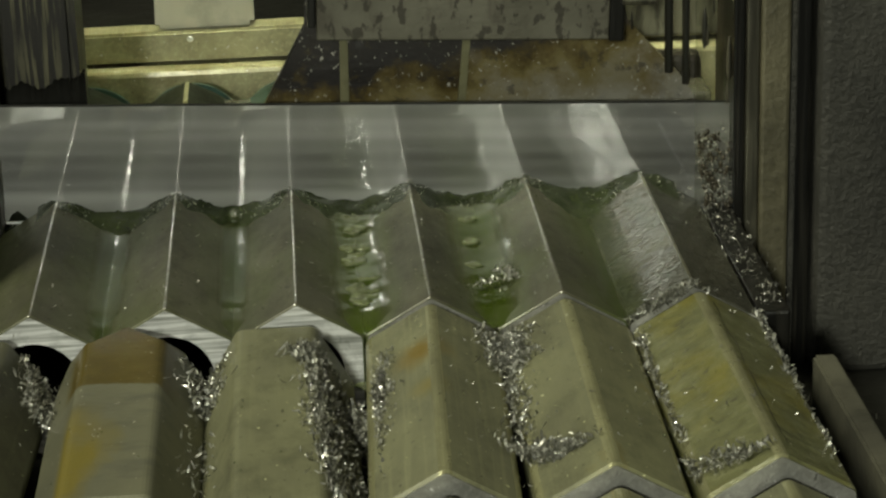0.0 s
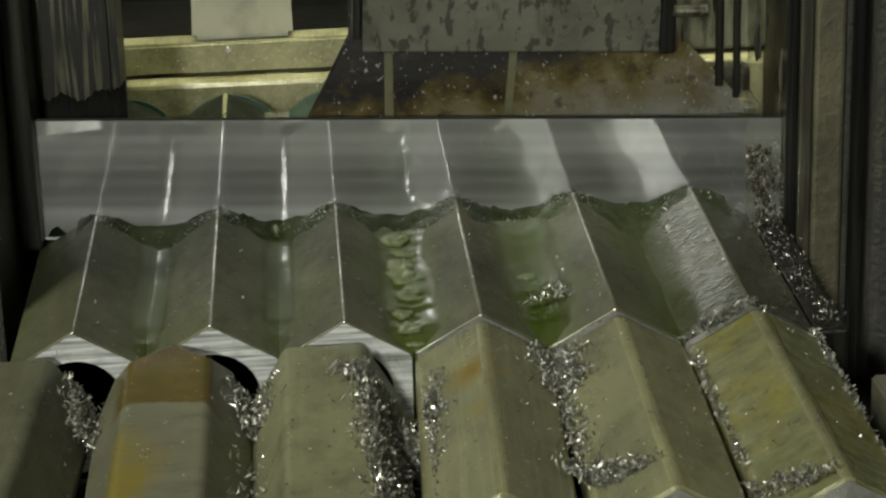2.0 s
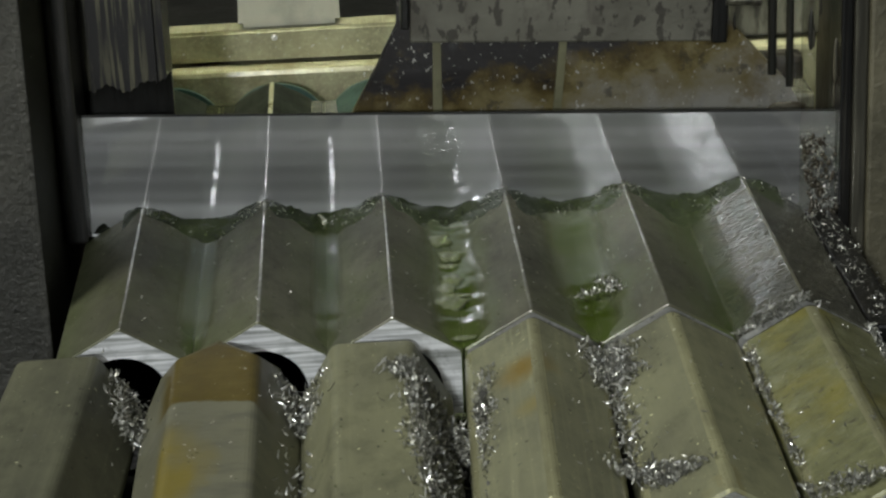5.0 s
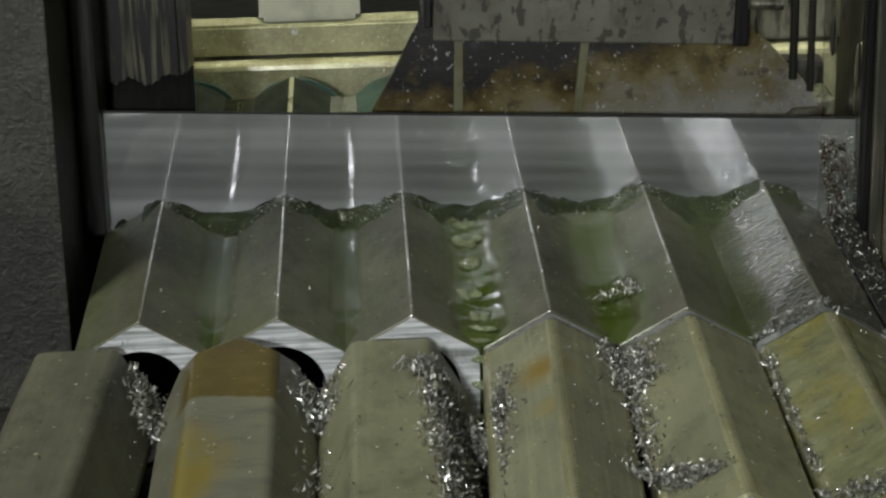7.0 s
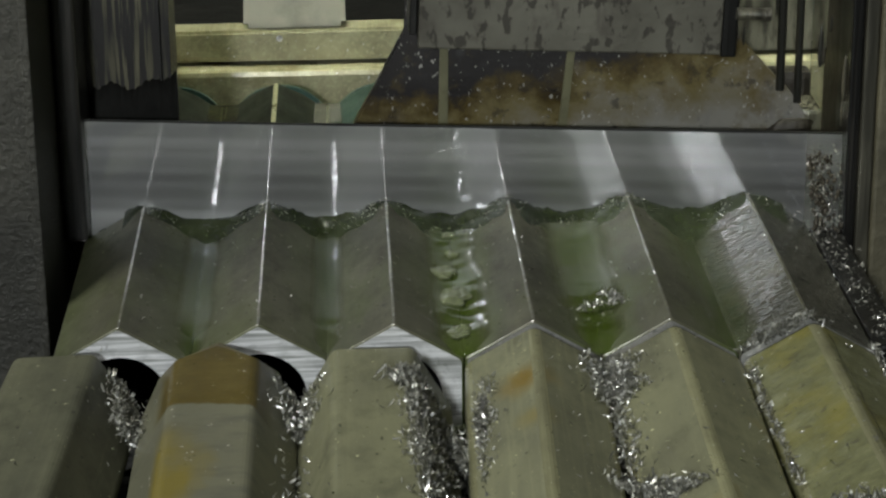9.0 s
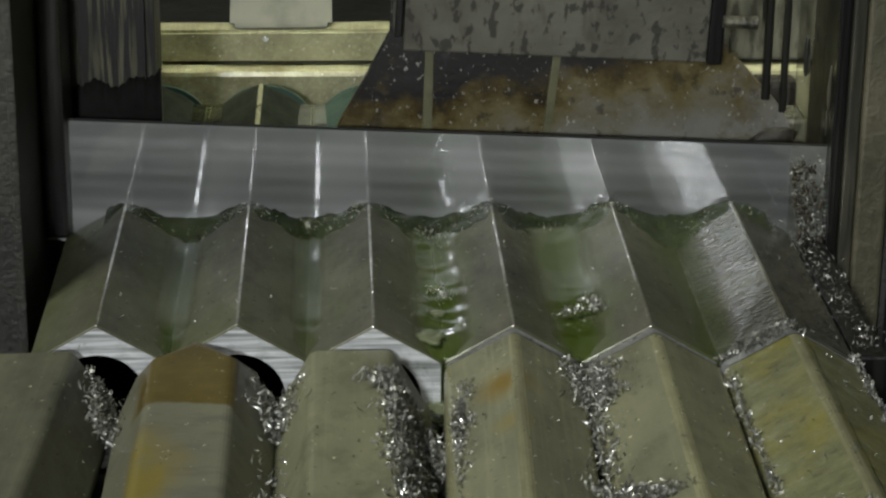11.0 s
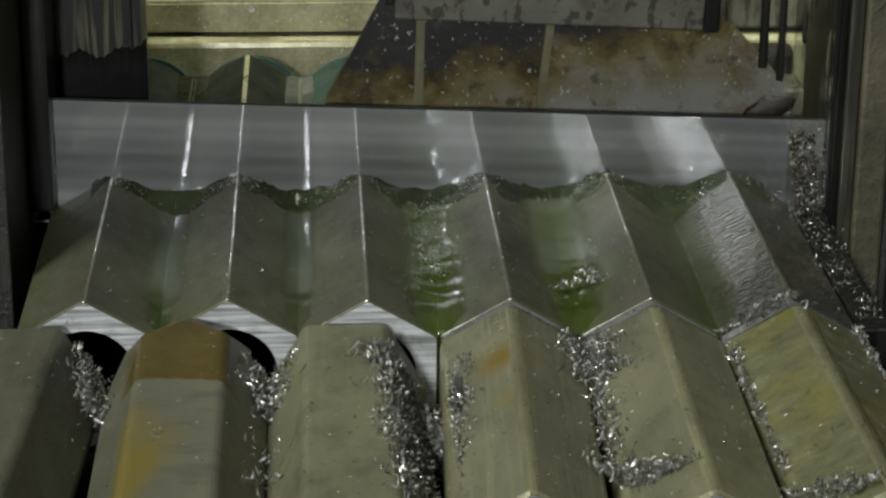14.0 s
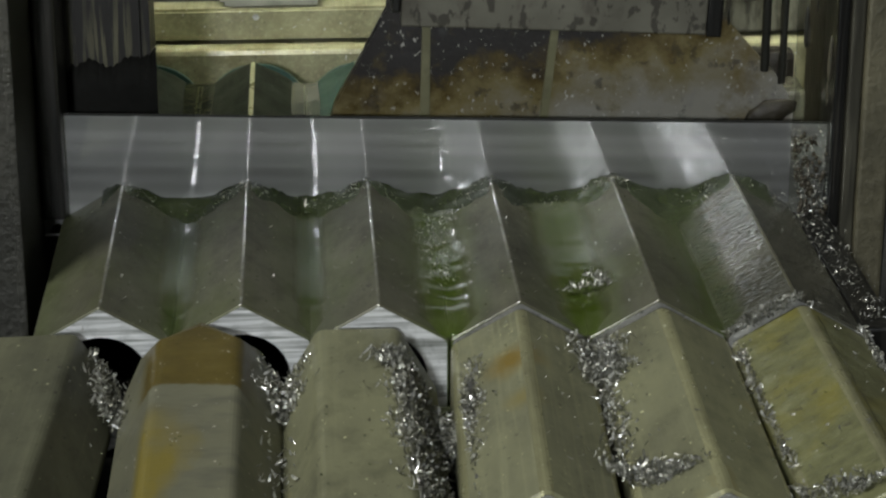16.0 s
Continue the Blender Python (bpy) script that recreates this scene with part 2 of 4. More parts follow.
def blade_steel():
    n = Nodes("polished_blade_steel")
    streak = n.noise(260, 3, 0.6, (0.004, 1, 1))
    band = n.noise(70, 2, 0.5, (0.003, 1, 1), 5.0)
    n.bump(streak, 0.01, 0.0003)
    return n.set(Base_Color=n.ramp(band, [(0.34, (0.150, 0.153, 0.147)), (0.5, (0.28, 0.285, 0.275)), (0.66, (0.48, 0.485, 0.47))]), Metallic=0.75,
                 Roughness=n.grey(streak, 0.3, 0.7, 0.34, 0.46), Coat_Weight=1.0, Coat_Roughness=0.03, Coat_IOR=2.45)


BLADE = blade_steel()


def rough_cast(name, light, dark, scale=180, bump=0.9, rough=0.75, seed=0.0, metal=0.1, spec=0.5):
    n = Nodes(name)
    fine = n.noise(scale, 5, 0.65, shift=seed)
    big = n.noise(14, 4, 0.6, shift=seed + 2)
    col = n.mix(n.grey(big, 0.35, 0.65), dark, light)
    col = n.mix(n.grey(fine, 0.5, 0.75, 0, 0.5), col, tuple(v * 0.4 for v in dark))
    n.bump(fine, bump, 0.0020)
    return n.set(Base_Color=col, Roughness=rough, Metallic=metal, Specular_IOR_Level=spec)


CAST = rough_cast("rough_grey_cast_iron", (0.088, 0.086, 0.068), (0.036, 0.036, 0.029), 430, 0.8, 0.5, 0.0, 0.25)
CAST_DARK = rough_cast("rough_dark_cast_iron", (0.058, 0.057, 0.047), (0.024, 0.024, 0.020), 380, 0.8, 0.6, 5.0)
NUB = rough_cast("brown_black_oil_crust", (0.060, 0.050, 0.030), (0.016, 0.014, 0.009), 160, 0.6, 0.5, 12.0, 0.1)
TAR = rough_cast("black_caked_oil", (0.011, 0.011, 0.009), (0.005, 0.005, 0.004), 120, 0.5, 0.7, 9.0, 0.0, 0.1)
BED = rough_cast("black_oily_bed", (0.03, 0.03, 0.025), (0.012, 0.012, 0.010), 90, 0.5, 0.5, spec=0.25)
SHELL = rough_cast("workshop_wall_paint", (0.20, 0.21, 0.17), (0.13, 0.14, 0.11), 8, 0.1, 0.8)


def streaked(name, light, dark, seed=0.0, across=420, thresh=(0.38, 0.52), rough=0.35, metal=0.5, film=0.3, along=0.03):
    """Steel with oil running down it in dark vertical streaks."""
    n = Nodes(name)
    run = n.noise(across, 4, 0.6, (1, 1, along), seed)
    big = n.noise(30, 3, 0.6, (1, 1, 0.4), seed + 2)
    col = n.mix(n.grey(run, *thresh), light, dark)
    col = n.mix(n.grey(big, 0.45, 0.6, 0, 0.8), col, dark)
    n.bump(run, 0.3, 0.001)
    return n.set(Base_Color=col, Metallic=metal, Roughness=rough, Coat_Weight=film)


SPLASH = streaked("wet_olive_splash_plate", (0.230, 0.226, 0.158), (0.060, 0.058, 0.042), 14.0, 160, (0.50, 0.66), 0.25, 0.2, 0.5, 0.25)
BROWN_GUIDE = rough_cast("brown_oily_guide", (0.170, 0.155, 0.096), (0.082, 0.076, 0.048), 320, 0.25, 0.45, 3.0, 0.3)
# Olive runs between the oil streaks put vertical glints into the colour.
COLUMN = streaked("oil_and_glint_streaked_column", (0.125, 0.118, 0.068), (0.010, 0.009, 0.007), 1.0, 640, (0.42, 0.50), 0.45, 0.15, 0.05, 0.05)
GUIDE = streaked("oil_streaked_guide", (0.165, 0.158, 0.115), (0.055, 0.053, 0.040), 4.0, 420, (0.36, 0.60), along=0.06)
DARKSTEEL = streaked("dark_wet_steel", (0.032, 0.030, 0.024), (0.007, 0.007, 0.006), 8.0, 420, film=0.06, metal=0.3)
ROD = streaked("dark_rod_steel", (0.095, 0.086, 0.056), (0.02, 0.02, 0.015), 9.0, 300, metal=0.1, film=0.1)


def spotted_grey():
    n = Nodes("spotted_grey_guard_paint")
    spots = n.noise(260, 4, 0.55, (1, 1, 0.6))
    big = n.noise(40, 3, shift=2.0)
    col = n.mix(n.grey(big, 0.35, 0.65), (0.092, 0.088, 0.066), (0.145, 0.140, 0.108))
    col = n.mix(n.grey(n.noise(75, 4, 0.6, (1, 1, 0.7), 5.0), 0.56, 0.66, 0, 0.6), col, (0.060, 0.052, 0.040))
    col = n.mix(n.grey(spots, 0.55, 0.60, 0, 0.85), col, (0.034, 0.030, 0.022))
    n.bump(n.noise(400, 3), 0.25, 0.0006)
    return n.set(Base_Color=col, Roughness=0.5, Metallic=0.35)


GUARD = spotted_grey()


def rusty_wet():
    """Dark wet steel going over to bare grey and rust brown, with white specks; shade under the guard is painted in at
    the top.
    """
    n = Nodes("rusty_wet_plate")
    sep = n.tree.nodes.new("ShaderNodeSeparateXYZ")
    n.link(n.coord.outputs["Object"], sep.inputs[0])
    patches = n.noise(44, 6, 0.68, (1, 1, 1.1))
    m = n.tree.nodes.new("ShaderNodeMath")
    m.operation = "MULTIPLY_ADD"
    n.link(sep.outputs[0], m.inputs[0])
    m.inputs[1].default_value = 3.2
    n.link(patches, m.inputs[2])
    # height term: colour goes near black upwards, as the guard's shade
    m2 = n.tree.nodes.new("ShaderNodeMath")
    m2.operation = "MULTIPLY_ADD"
    n.link(sep.outputs[2], m2.inputs[0])
    m2.inputs[1].default_value = -18.0
    n.link(m.outputs[0], m2.inputs[2])
    col = n.ramp(n.grey(m2.outputs[0], -0.48, 0.66), [(0.36, (0.026, 0.024, 0.023)), (0.46, (0.075, 0.054, 0.015)), (0.58, (0.170, 0.140, 0.058)), (0.84, (0.250, 0.240, 0.200))])
    lilac = n.noise(60, 4, 0.6, (1.4, 1, 0.7), 12.0)
    col = n.mix(n.grey(lilac, 0.58, 0.72, 0, 0.4), col, (0.150, 0.145, 0.150))
    rust = n.noise(55, 5, 0.7, shift=6.0)
    col = n.mix(n.grey(rust, 0.56, 0.68, 0, 0.6), col, (0.120, 0.086, 0.022))
    speck = n.noise(620, 3, 0.6, (1, 1, 0.7), shift=3.0)
    col = n.mix(n.grey(speck, 0.64, 0.70), col, (0.42, 0.41, 0.36))
    blot = n.noise(150, 4, 0.65, shift=8.0)
    col = n.mix(n.grey(blot, 0.56, 0.64, 0, 0.6), col, (0.025, 0.022, 0.018))
    n.bump(n.noise(300, 4, shift=1.0), 0.4, 0.0007)
    return n.set(Base_Color=col, Roughness=n.grey(patches, 0.3, 0.7, 0.25, 0.55), Metallic=0.15, Coat_Weight=0.08, Coat_Roughness=0.15, Specular_IOR_Level=0.3)


RUSTY = rusty_wet()
RIB = rough_cast("olive_rib_paint", (0.20, 0.195, 0.10), (0.13, 0.125, 0.065), 120, 0.2, 0.45)
VICE = oily_steel("yellowed_vice_steel", (0.42, 0.41, 0.25), (0.24, 0.23, 0.135), (0.16, 0.14, 0.06), 0.54, 0.68, seed=21.0, metal=0.25, rough=(0.25, 0.5))
PALE = rough_cast("pale_block_paint", (0.47, 0.465, 0.36), (0.30, 0.30, 0.22), 60, 0.2, 0.5)
TEAL = rough_cast("teal_end_tint", (0.015, 0.05, 0.04), (0.01, 0.03, 0.025), 120, 0.3, 0.4)
RAIL = rough_cast("worn_olive_rail", (0.17, 0.165, 0.12), (0.08, 0.078, 0.06), 140, 0.4, 0.5, metal=0.4)
CAKE = rough_cast("chip_cake", (0.17, 0.17, 0.15), (0.05, 0.05, 0.044), 520, 1.0, 0.45, metal=0.5)
BOREMAT = rough_cast("dark_bore_and_far_end", (0.03, 0.03, 0.025), (0.015, 0.015, 0.012), 120, 0.4, 0.6, metal=0.4)


def chip_steel():
    n = Nodes("bright_chip_steel")
    geo = n.tree.nodes.new("ShaderNodeNewGeometry")
    col = n.ramp(geo.outputs["Random Per Island"], [(0.0, (0.13, 0.13, 0.105)), (0.55, (0.33, 0.33, 0.28)), (0.85, (0.55, 0.55, 0.50)), (1.0, (0.80, 0.80, 0.76))])
    return n.set(Base_Color=col, Metallic=0.7, Roughness=n.grey(geo.outputs["Random Per Island"], 0, 1, 0.55, 0.24))


CHIP = chip_steel()


def coolant(name, colour, alpha, seed=0.0, bump=0.35, scale=150, rim=None, half=0.009, ior=1.30, body=1.0):
    """Milky green coolant; towards the rim of its groove it lies thinner and clearer, down to nothing."""
    n = Nodes(name)
    wave = n.noise(scale, 3, 0.5, (1, 0.6, 1), seed)
    n.bump(wave, bump, 0.0012)
    tone = n.noise(46, 4, 0.6, (1, 0.5, 1), seed + 2)
    col = n.mix(n.grey(tone, 0.36, 0.64), colour, tuple(0.65 * v + 0.35 * w for v, w in zip(colour, (0.40, 0.40, 0.28))))
    if rim:
        sep = n.tree.nodes.new("ShaderNodeSeparateXYZ")
        n.link(n.coord.outputs["Object"], sep.inputs[0])
        wide = n.tree.nodes.new("ShaderNodeMath")
        wide.operation = "ABSOLUTE"
        n.link(sep.outputs[0], wide.inputs[0])
        ragged = n.tree.nodes.new("ShaderNodeMath")
        ragged.operation = "MULTIPLY_ADD"
        n.link(n.noise(85, 4, 0.6, (1, 0.5, 1), seed + 6), ragged.inputs[0])
        ragged.inputs[1].default_value = half * 0.5
        n.link(wide.outputs[0], ragged.inputs[2])
        col = n.mix(n.grey(ragged.outputs[0], half * 0.55, half * 1.15), col, rim)
        n.link(n.grey(ragged.outputs[0], half * 0.80, half * 1.20, body, 0.0), n.bsdf.inputs["Alpha"])
    return n.set(Base_Color=col, Roughness=0.04, IOR=ior, Transmission_Weight=alpha)


def green_coolant(half):
    return coolant("green_coolant", (0.108, 0.158, 0.024), 0.64, half * 900, 0.20, rim=(0.19, 0.20, 0.11), half=half)


def thin_coolant(half):
    return coolant("thin_coolant", (0.105, 0.150, 0.040), 0.70, half * 700, 0.10, rim=(0.19, 0.20, 0.12), half=half, ior=1.20, body=0.6)


DARKPOOL = coolant("dark_standing_coolant", (0.20, 0.24, 0.12), 0.97, 3.0, 0.5, 220)
SLUDGE = oily_steel("green_black_sludge", (0.048, 0.062, 0.024), (0.018, 0.024, 0.010), seed=51.0, metal=0.1, rough=(0.12, 0.3), relief=(0.6, 0.0012))
FOAM = coolant("coolant_ripple", (0.66, 0.72, 0.50), 0.93, 4.0, 0.7, 330)

# ---------------------------------------------------------------- mesh helpers


def mesh_of(name, bm, material, smooth=False):
    me = bpy.data.meshes.new(name)
    bmesh.ops.recalc_face_normals(bm, faces=bm.faces)
    bm.to_mesh(me)
    bm.free()
    for m in (material if isinstance(material, (list, tuple)) else (material,)):
        me.materials.append(m)
    if smooth:
        me.polygons.foreach_set("use_smooth", [True] * len(me.polygons))
    return me


def thing(name, bm, material, label, category, kind="", group="", m=None, smooth=False):
    ob = new(name, mesh_of(name, bm, material, smooth))
    if m is not None:
        ob.matrix_world = m
    return tagged(ob, label, category, group, kind)


def part(name, bm, material, parent, label="", smooth=False):
    ob = new(name, mesh_of(name, bm, material, smooth))
    ob.parent = parent
    return tagged(ob, label)


def box(bm, x0, x1, y0, y1, z0, z1, bevel=0.0):
    v = [bm.verts.new((x, y, z)) for x in (x0, x1) for y in (y0, y1) for z in (z0, z1)]
    faces = [bm.faces.new([v[i] for i in q]) for q in ((0, 1, 3, 2), (4, 6, 7, 5), (0, 4, 5, 1), (2, 3, 7, 6), (0, 2, 6, 4), (1, 5, 7, 3))]
    if bevel:
        edges = {e for f in faces for e in f.edges}
        bmesh.ops.bevel(bm, geom=list(edges), offset=bevel, segments=2, affect="EDGES", profile=0.6)
    return bm


def prism(bm, outline, y0, y1, bevel=0.0):
    """A block with the outline (x, z) from y0 to y1."""
    a = [bm.verts.new((x, y0, z)) for x, z in outline]
    b = [bm.verts.new((x, y1, z)) for x, z in outline]
    k = len(outline)
    faces = [bm.faces.new(a), bm.faces.new(b[::-1])]
    for i in range(k):
        faces.append(bm.faces.new((a[i], b[i], b[(i + 1) % k], a[(i + 1) % k])))
    if bevel:
        bmesh.ops.bevel(bm, geom=list({e for f in faces for e in f.edges}), offset=bevel, segments=2, affect="EDGES")
    return bm


def cylinder(bm, p, q, r, n=14):
    p, q = Vector(p), Vector(q)
    turn = (q - p).to_track_quat("Z", "Y").to_matrix()
    rings = [[bm.verts.new(c + turn @ Vector((r * math.cos(2 * math.pi * i / n), r * math.sin(2 * math.pi * i / n), 0))) for i in range(n)] for c in (p, q)]
    for i in range(n):
        j = (i + 1) % n
        bm.faces.new((rings[0][i], rings[0][j], rings[1][j], rings[1][i]))
    bm.faces.new(rings[0][::-1])
    bm.faces.new(rings[1])
    return bm


W = 0.040                      # across the flats
R = W / math.sqrt(3)           # centre to corner
BORE = 0.0138


ARC = 6                        # points on each corner: five round it and one amid the next flat
NR = 6 * ARC


def hex_ring(turn=0.0, radius=0.0018):
    """Hexagon about the origin with a corner up (turn 0), each corner rounded."""
    out = []
    for k in range(6):
        a = math.radians(90 + 60 * k + turn)
        c = Vector((math.cos(a), math.sin(a))) * (R - radius / math.cos(math.radians(30)))
        for i in range(ARC - 1):
            b = a + math.radians(-30 + 60 * i / (ARC - 2))
            out.append(c + radius * Vector((math.cos(b), math.sin(b))))
        out.append(Vector((math.cos(a + math.radians(30)), math.sin(a + math.radians(30)))) * (W / 2))
    return out


def bore_ring(turn, bore):
    """As many points as the outer ring, so that the end faces are plain quads."""
    first = math.radians(90 - 30 + 30 + turn)
    return [Vector((bore * math.cos(first + 2 * math.pi * (i - (ARC - 2) / 2) / NR), bore * math.sin(first + 2 * math.pi * (i - (ARC - 2) / 2) / NR))) for i in range(NR)]


def bored(bm, y0, y1, turn=0.0, edge=0.0006, bore=BORE, radius=0.0018, turned=0.0, rim=0, dome=0.0):
    """A hexagonal tube along y with broken edges at both ends. turned: the radius to which the far end is turned down;
    dome: how far its corners are worn back;
    rim: the material of the far broken edge."""
    ring, inner = hex_ring(turn, radius), bore_ring(turn, bore)
    rows = []
    for y, s in ((y0, 1 - edge / R), (y0 + edge, 1), (y1 - (0.0045 if turned else edge), 1), (y1, 1 - edge / R)):
        row = []
        for p in ring:
            q = p * s
            if turned and y == y1 and q.length > turned:
                q = q * (turned / q.length)
            back = dome * min(1.0, max(0.0, (p.length - W / 2) / 0.0022)) if y > y1 - 0.005 else 0.0
            row.append(bm.verts.new((q.x, y - back, q.y)))
        rows.append(row)
    holes = [[bm.verts.new((p.x, y, p.y)) for p in inner] for y in (y0, y1)]
    for i in range(NR):
        k = (i + 1) % NR
        for step, (a, b) in enumerate(zip(rows, rows[1:])):
            f = bm.faces.new((a[i], a[k], b[k], b[i]))
            f.material_index = rim if rim and step == 2 else 2 if i % ARC < ARC - 2 else 0
        bm.faces.new((holes[0][i], holes[1][i], holes[1][k], holes[0][k])).material_index = 1
        bm.faces.new((rows[0][i], holes[0][i], holes[0][k], rows[0][k]))
        # far end shares the dark bore colour, which mutes light thrown off the blade
        bm.faces.new((rows[3][i], rows[3][k], holes[1][k], holes[1][i])).material_index = 1
    return bm


def end_face(bm, y, turn=0.0, thick=0.0005, bore=BORE):
    """The bright sawn end: a thin ring plate just proud of the tube's end."""
    ring, inner = [p * (1 - 0.0007 / R) for p in hex_ring(turn)], bore_ring(turn, bore)
    (o0, h0), (o1, h1) = [([bm.verts.new((p.x, yy, p.y)) for p in ring], [bm.verts.new((p.x, yy, p.y)) for p in inner]) for yy in (y, y + thick)]
    for i in range(NR):
        k = (i + 1) % NR
        bm.faces.new((o0[i], h0[i], h0[k], o0[k]))
        bm.faces.new((o1[i], o1[k], h1[k], h1[i]))
        bm.faces.new((o0[i], o0[k], o1[k], o1[i]))
        bm.faces.new((h0[i], h1[i], h1[k], h0[k]))
    return bm


# ---------------------------------------------------------------- setting
BLADE_Y = 0.110
BEDZ = -0.0475
SHELF = -0.074                 # lower shelf of the bed beside the bars
FLOORZ = -0.90

thing("floor", box(bmesh.new(), -3, 3, -3, 3, FLOORZ - 0.1, FLOORZ), SHELL, "grey workshop floor under the saw", "floor", "structure")
thing("ceiling", box(bmesh.new(), -3, 3, -3, 3, 2.2, 2.3), SHELL, "dim painted workshop ceiling", "ceiling", "structure")
for wname, b in (("wall_north", (-3, 3, 3, 3.1)), ("wall_south", (-3, 3, -3.1, -3)), ("wall_west", (-3.1, -3, -3, 3)), ("wall_east", (3, 3.1, -3, 3))):
    thing(wname, box(bmesh.new(), *b, FLOORZ, 2.2), SHELL, "dim painted workshop wall", "wall", "structure")

bed = thing("machine_bed", box(bmesh.new(), -0.31, 0.31, -0.44, 0.61, FLOORZ, SHELF, 0.004), BED, "black oily saw bed under the bars", "machine bed")
part("bed_plate", box(bmesh.new(), -0.31, 0.1310, -0.44, 0.61, SHELF + 0.0002, BEDZ, 0.002), BED, bed, "black oily bed plate")

# ---------------------------------------------------------------- stock bars under the blade
FACE_X = [-0.100, -0.0595, -0.0200, 0.0205, 0.0605, 0.1005]
FACE_Y = [0.002, 0.002, 0.0, 0.0, -0.001, -0.0015]
KERF = 0.0011


def stock_bar(x, y0, material):
    bm = bmesh.new()
    bored(bm, y0, BLADE_Y - KERF, edge=0.0004, radius=0.0010)
    # uncut web below the blade
    low = [p for p in hex_ring(0) if p.y < 0.002]
    low.sort(key=lambda p: math.atan2(p.y, p.x))
    prism(bm, [(p.x * 0.99, p.y * 0.99) for p in low], BLADE_Y - KERF - 0.001, BLADE_Y + KERF + 0.0015)
    bar = thing("hexagonal_bar", bm, (material, BOREMAT, RIDGE_WET), "oily grey hexagonal hollow steel bar being sawn through", "steel bar",
                group="bars under the blade", m=pose(x, 0, -R))
    part("sawn_end", end_face(bmesh.new(), y0 - 0.0003), SAWN if x < 0 else RIM, bar, "bright sawn end face with saw lines" if x < 0 else "dull pewter sawn end face")
    # behind the blade the bar turns darker; this shade comes from its colour
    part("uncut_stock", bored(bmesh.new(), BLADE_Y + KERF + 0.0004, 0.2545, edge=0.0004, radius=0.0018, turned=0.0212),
         (STEEL_TEAL_SHADED if abs(x + 0.02) < 0.005 else STEEL_GREEN_SHADED, BOREMAT, RIDGE), bar, "oily green length behind the blade, shade in its colour")
    # added disc: gives the bar ends their coolant-green tint
    part("teal_end_disc", cylinder(bmesh.new(), (0.0013, 0.2546, -0.0002), (0.0013, 0.2566, -0.0002), 0.0206, 40), TEAL, bar, "teal disc added at the far end for a coolant tint")
    return bar


for fx, fy in zip(FACE_X, FACE_Y):
    stock_bar(fx, fy, STEEL_WET if fx > 0.09 else STEEL_STOCK)

# ---------------------------------------------------------------- cut pieces in front
PIECE = 0.1190


def cut_piece(x, y_far, z_top, turn, yaw, material, label, roll=0.0, turned=0.0, dome=0.0):
    top = R if turn == 0 else W / 2
    m = pose(x, y_far, z_top - top, 0, roll, yaw)
    ob = thing("cut_hexagonal_piece", bored(bmesh.new(), -PIECE, 0, turn, edge=0.0011 if turn else 0.0017, radius=0.0036, turned=turned, dome=dome, rim=3 if turn == 0 else 0), (material, BOREMAT, material if turn else RIDGE, RIM), label, "cut steel piece",
               group="sawn pieces in front", m=m)
    part("sawn_end", end_face(bmesh.new(), -PIECE - 0.0003, turn), RIM, ob, "dull pewter sawn end face")
    return ob


cut_piece(-0.1166, -0.004, -0.0055, 30, -2.6, STEEL_DARKER, "olive oily hollow hexagonal piece lying on its flat", -2.5)
cut_piece(-0.0708, -0.0015, -0.0030, 30, 0.0, STEEL_BROWN, "hexagonal piece with a brown stain on its flat top", turned=0.0206, dome=0.009)
cut_piece(-0.0264, -0.004, -0.0055, 30, 0.0, STEEL_PIECE, "olive oily hollow hexagonal piece beside a heap of chips")
cut_piece(0.0203, -0.0015, -0.0008, 0, -2.0, STEEL_SPOT, "olive oily hexagonal piece with a rust-orange spot")
cut_piece(0.0610, -0.0025, -0.0009, 0, -0.6, STEEL_PIECE, "olive oily hexagonal piece flecked with chips")
yellow = cut_piece(0.1015, -0.0030, -0.0009, 0, 0.55, STEEL_YELLOW, "yellow-stained oily hexagonal piece with a scratched ridge")


def crack(parent):
    """A thin dark scratch wandering along the ridge."""
    bm = bmesh.new()
    rows = []
    for i in range(41):
        y = -0.006 - 0.104 * i / 40
        d = 0.0034 + 0.0016 * noise.noise((y * 60, 1.0, 0)) + 0.0008 * noise.noise((y * 300, 2.0, 0))
        w = 0.00014 + 0.00026 * max(0.0, noise.noise((y * 150, 5.0, 0)))
        rows.append([bm.verts.new((d + e, y, R - (d + e) * math.tan(math.radians(30)) + lift)) for e, lift in ((-w, -0.0002), (-w, 0.0001), (w, 0.0001), (w, -0.0002))])
    for a, b in zip(rows, rows[1:]):
        for k in range(3):
            bm.faces.new((a[k], a[k + 1], b[k + 1], b[k]))
    return part("scratch", bm, NUB, parent, "dark scratch along the ridge")


crack(yellow)
for nx, nz, nt, nyaw in ((0.0165, -0.0050, 0, 0.5), (0.0600, -0.0050, 0, -1.0), (0.1030, -0.0055, 0, 1.0), (-0.073, -0.007, 30, 0.0), (-0.027, -0.008, 30, 0.0), (-0.119, -0.007, 30, 0)):
    cut_piece(nx, -0.1250, nz, nt, nyaw, STEEL_PIECE, "olive oily hexagonal piece of an earlier cut")

# ---------------------------------------------------------------- blade
BLADE_H = 0.041


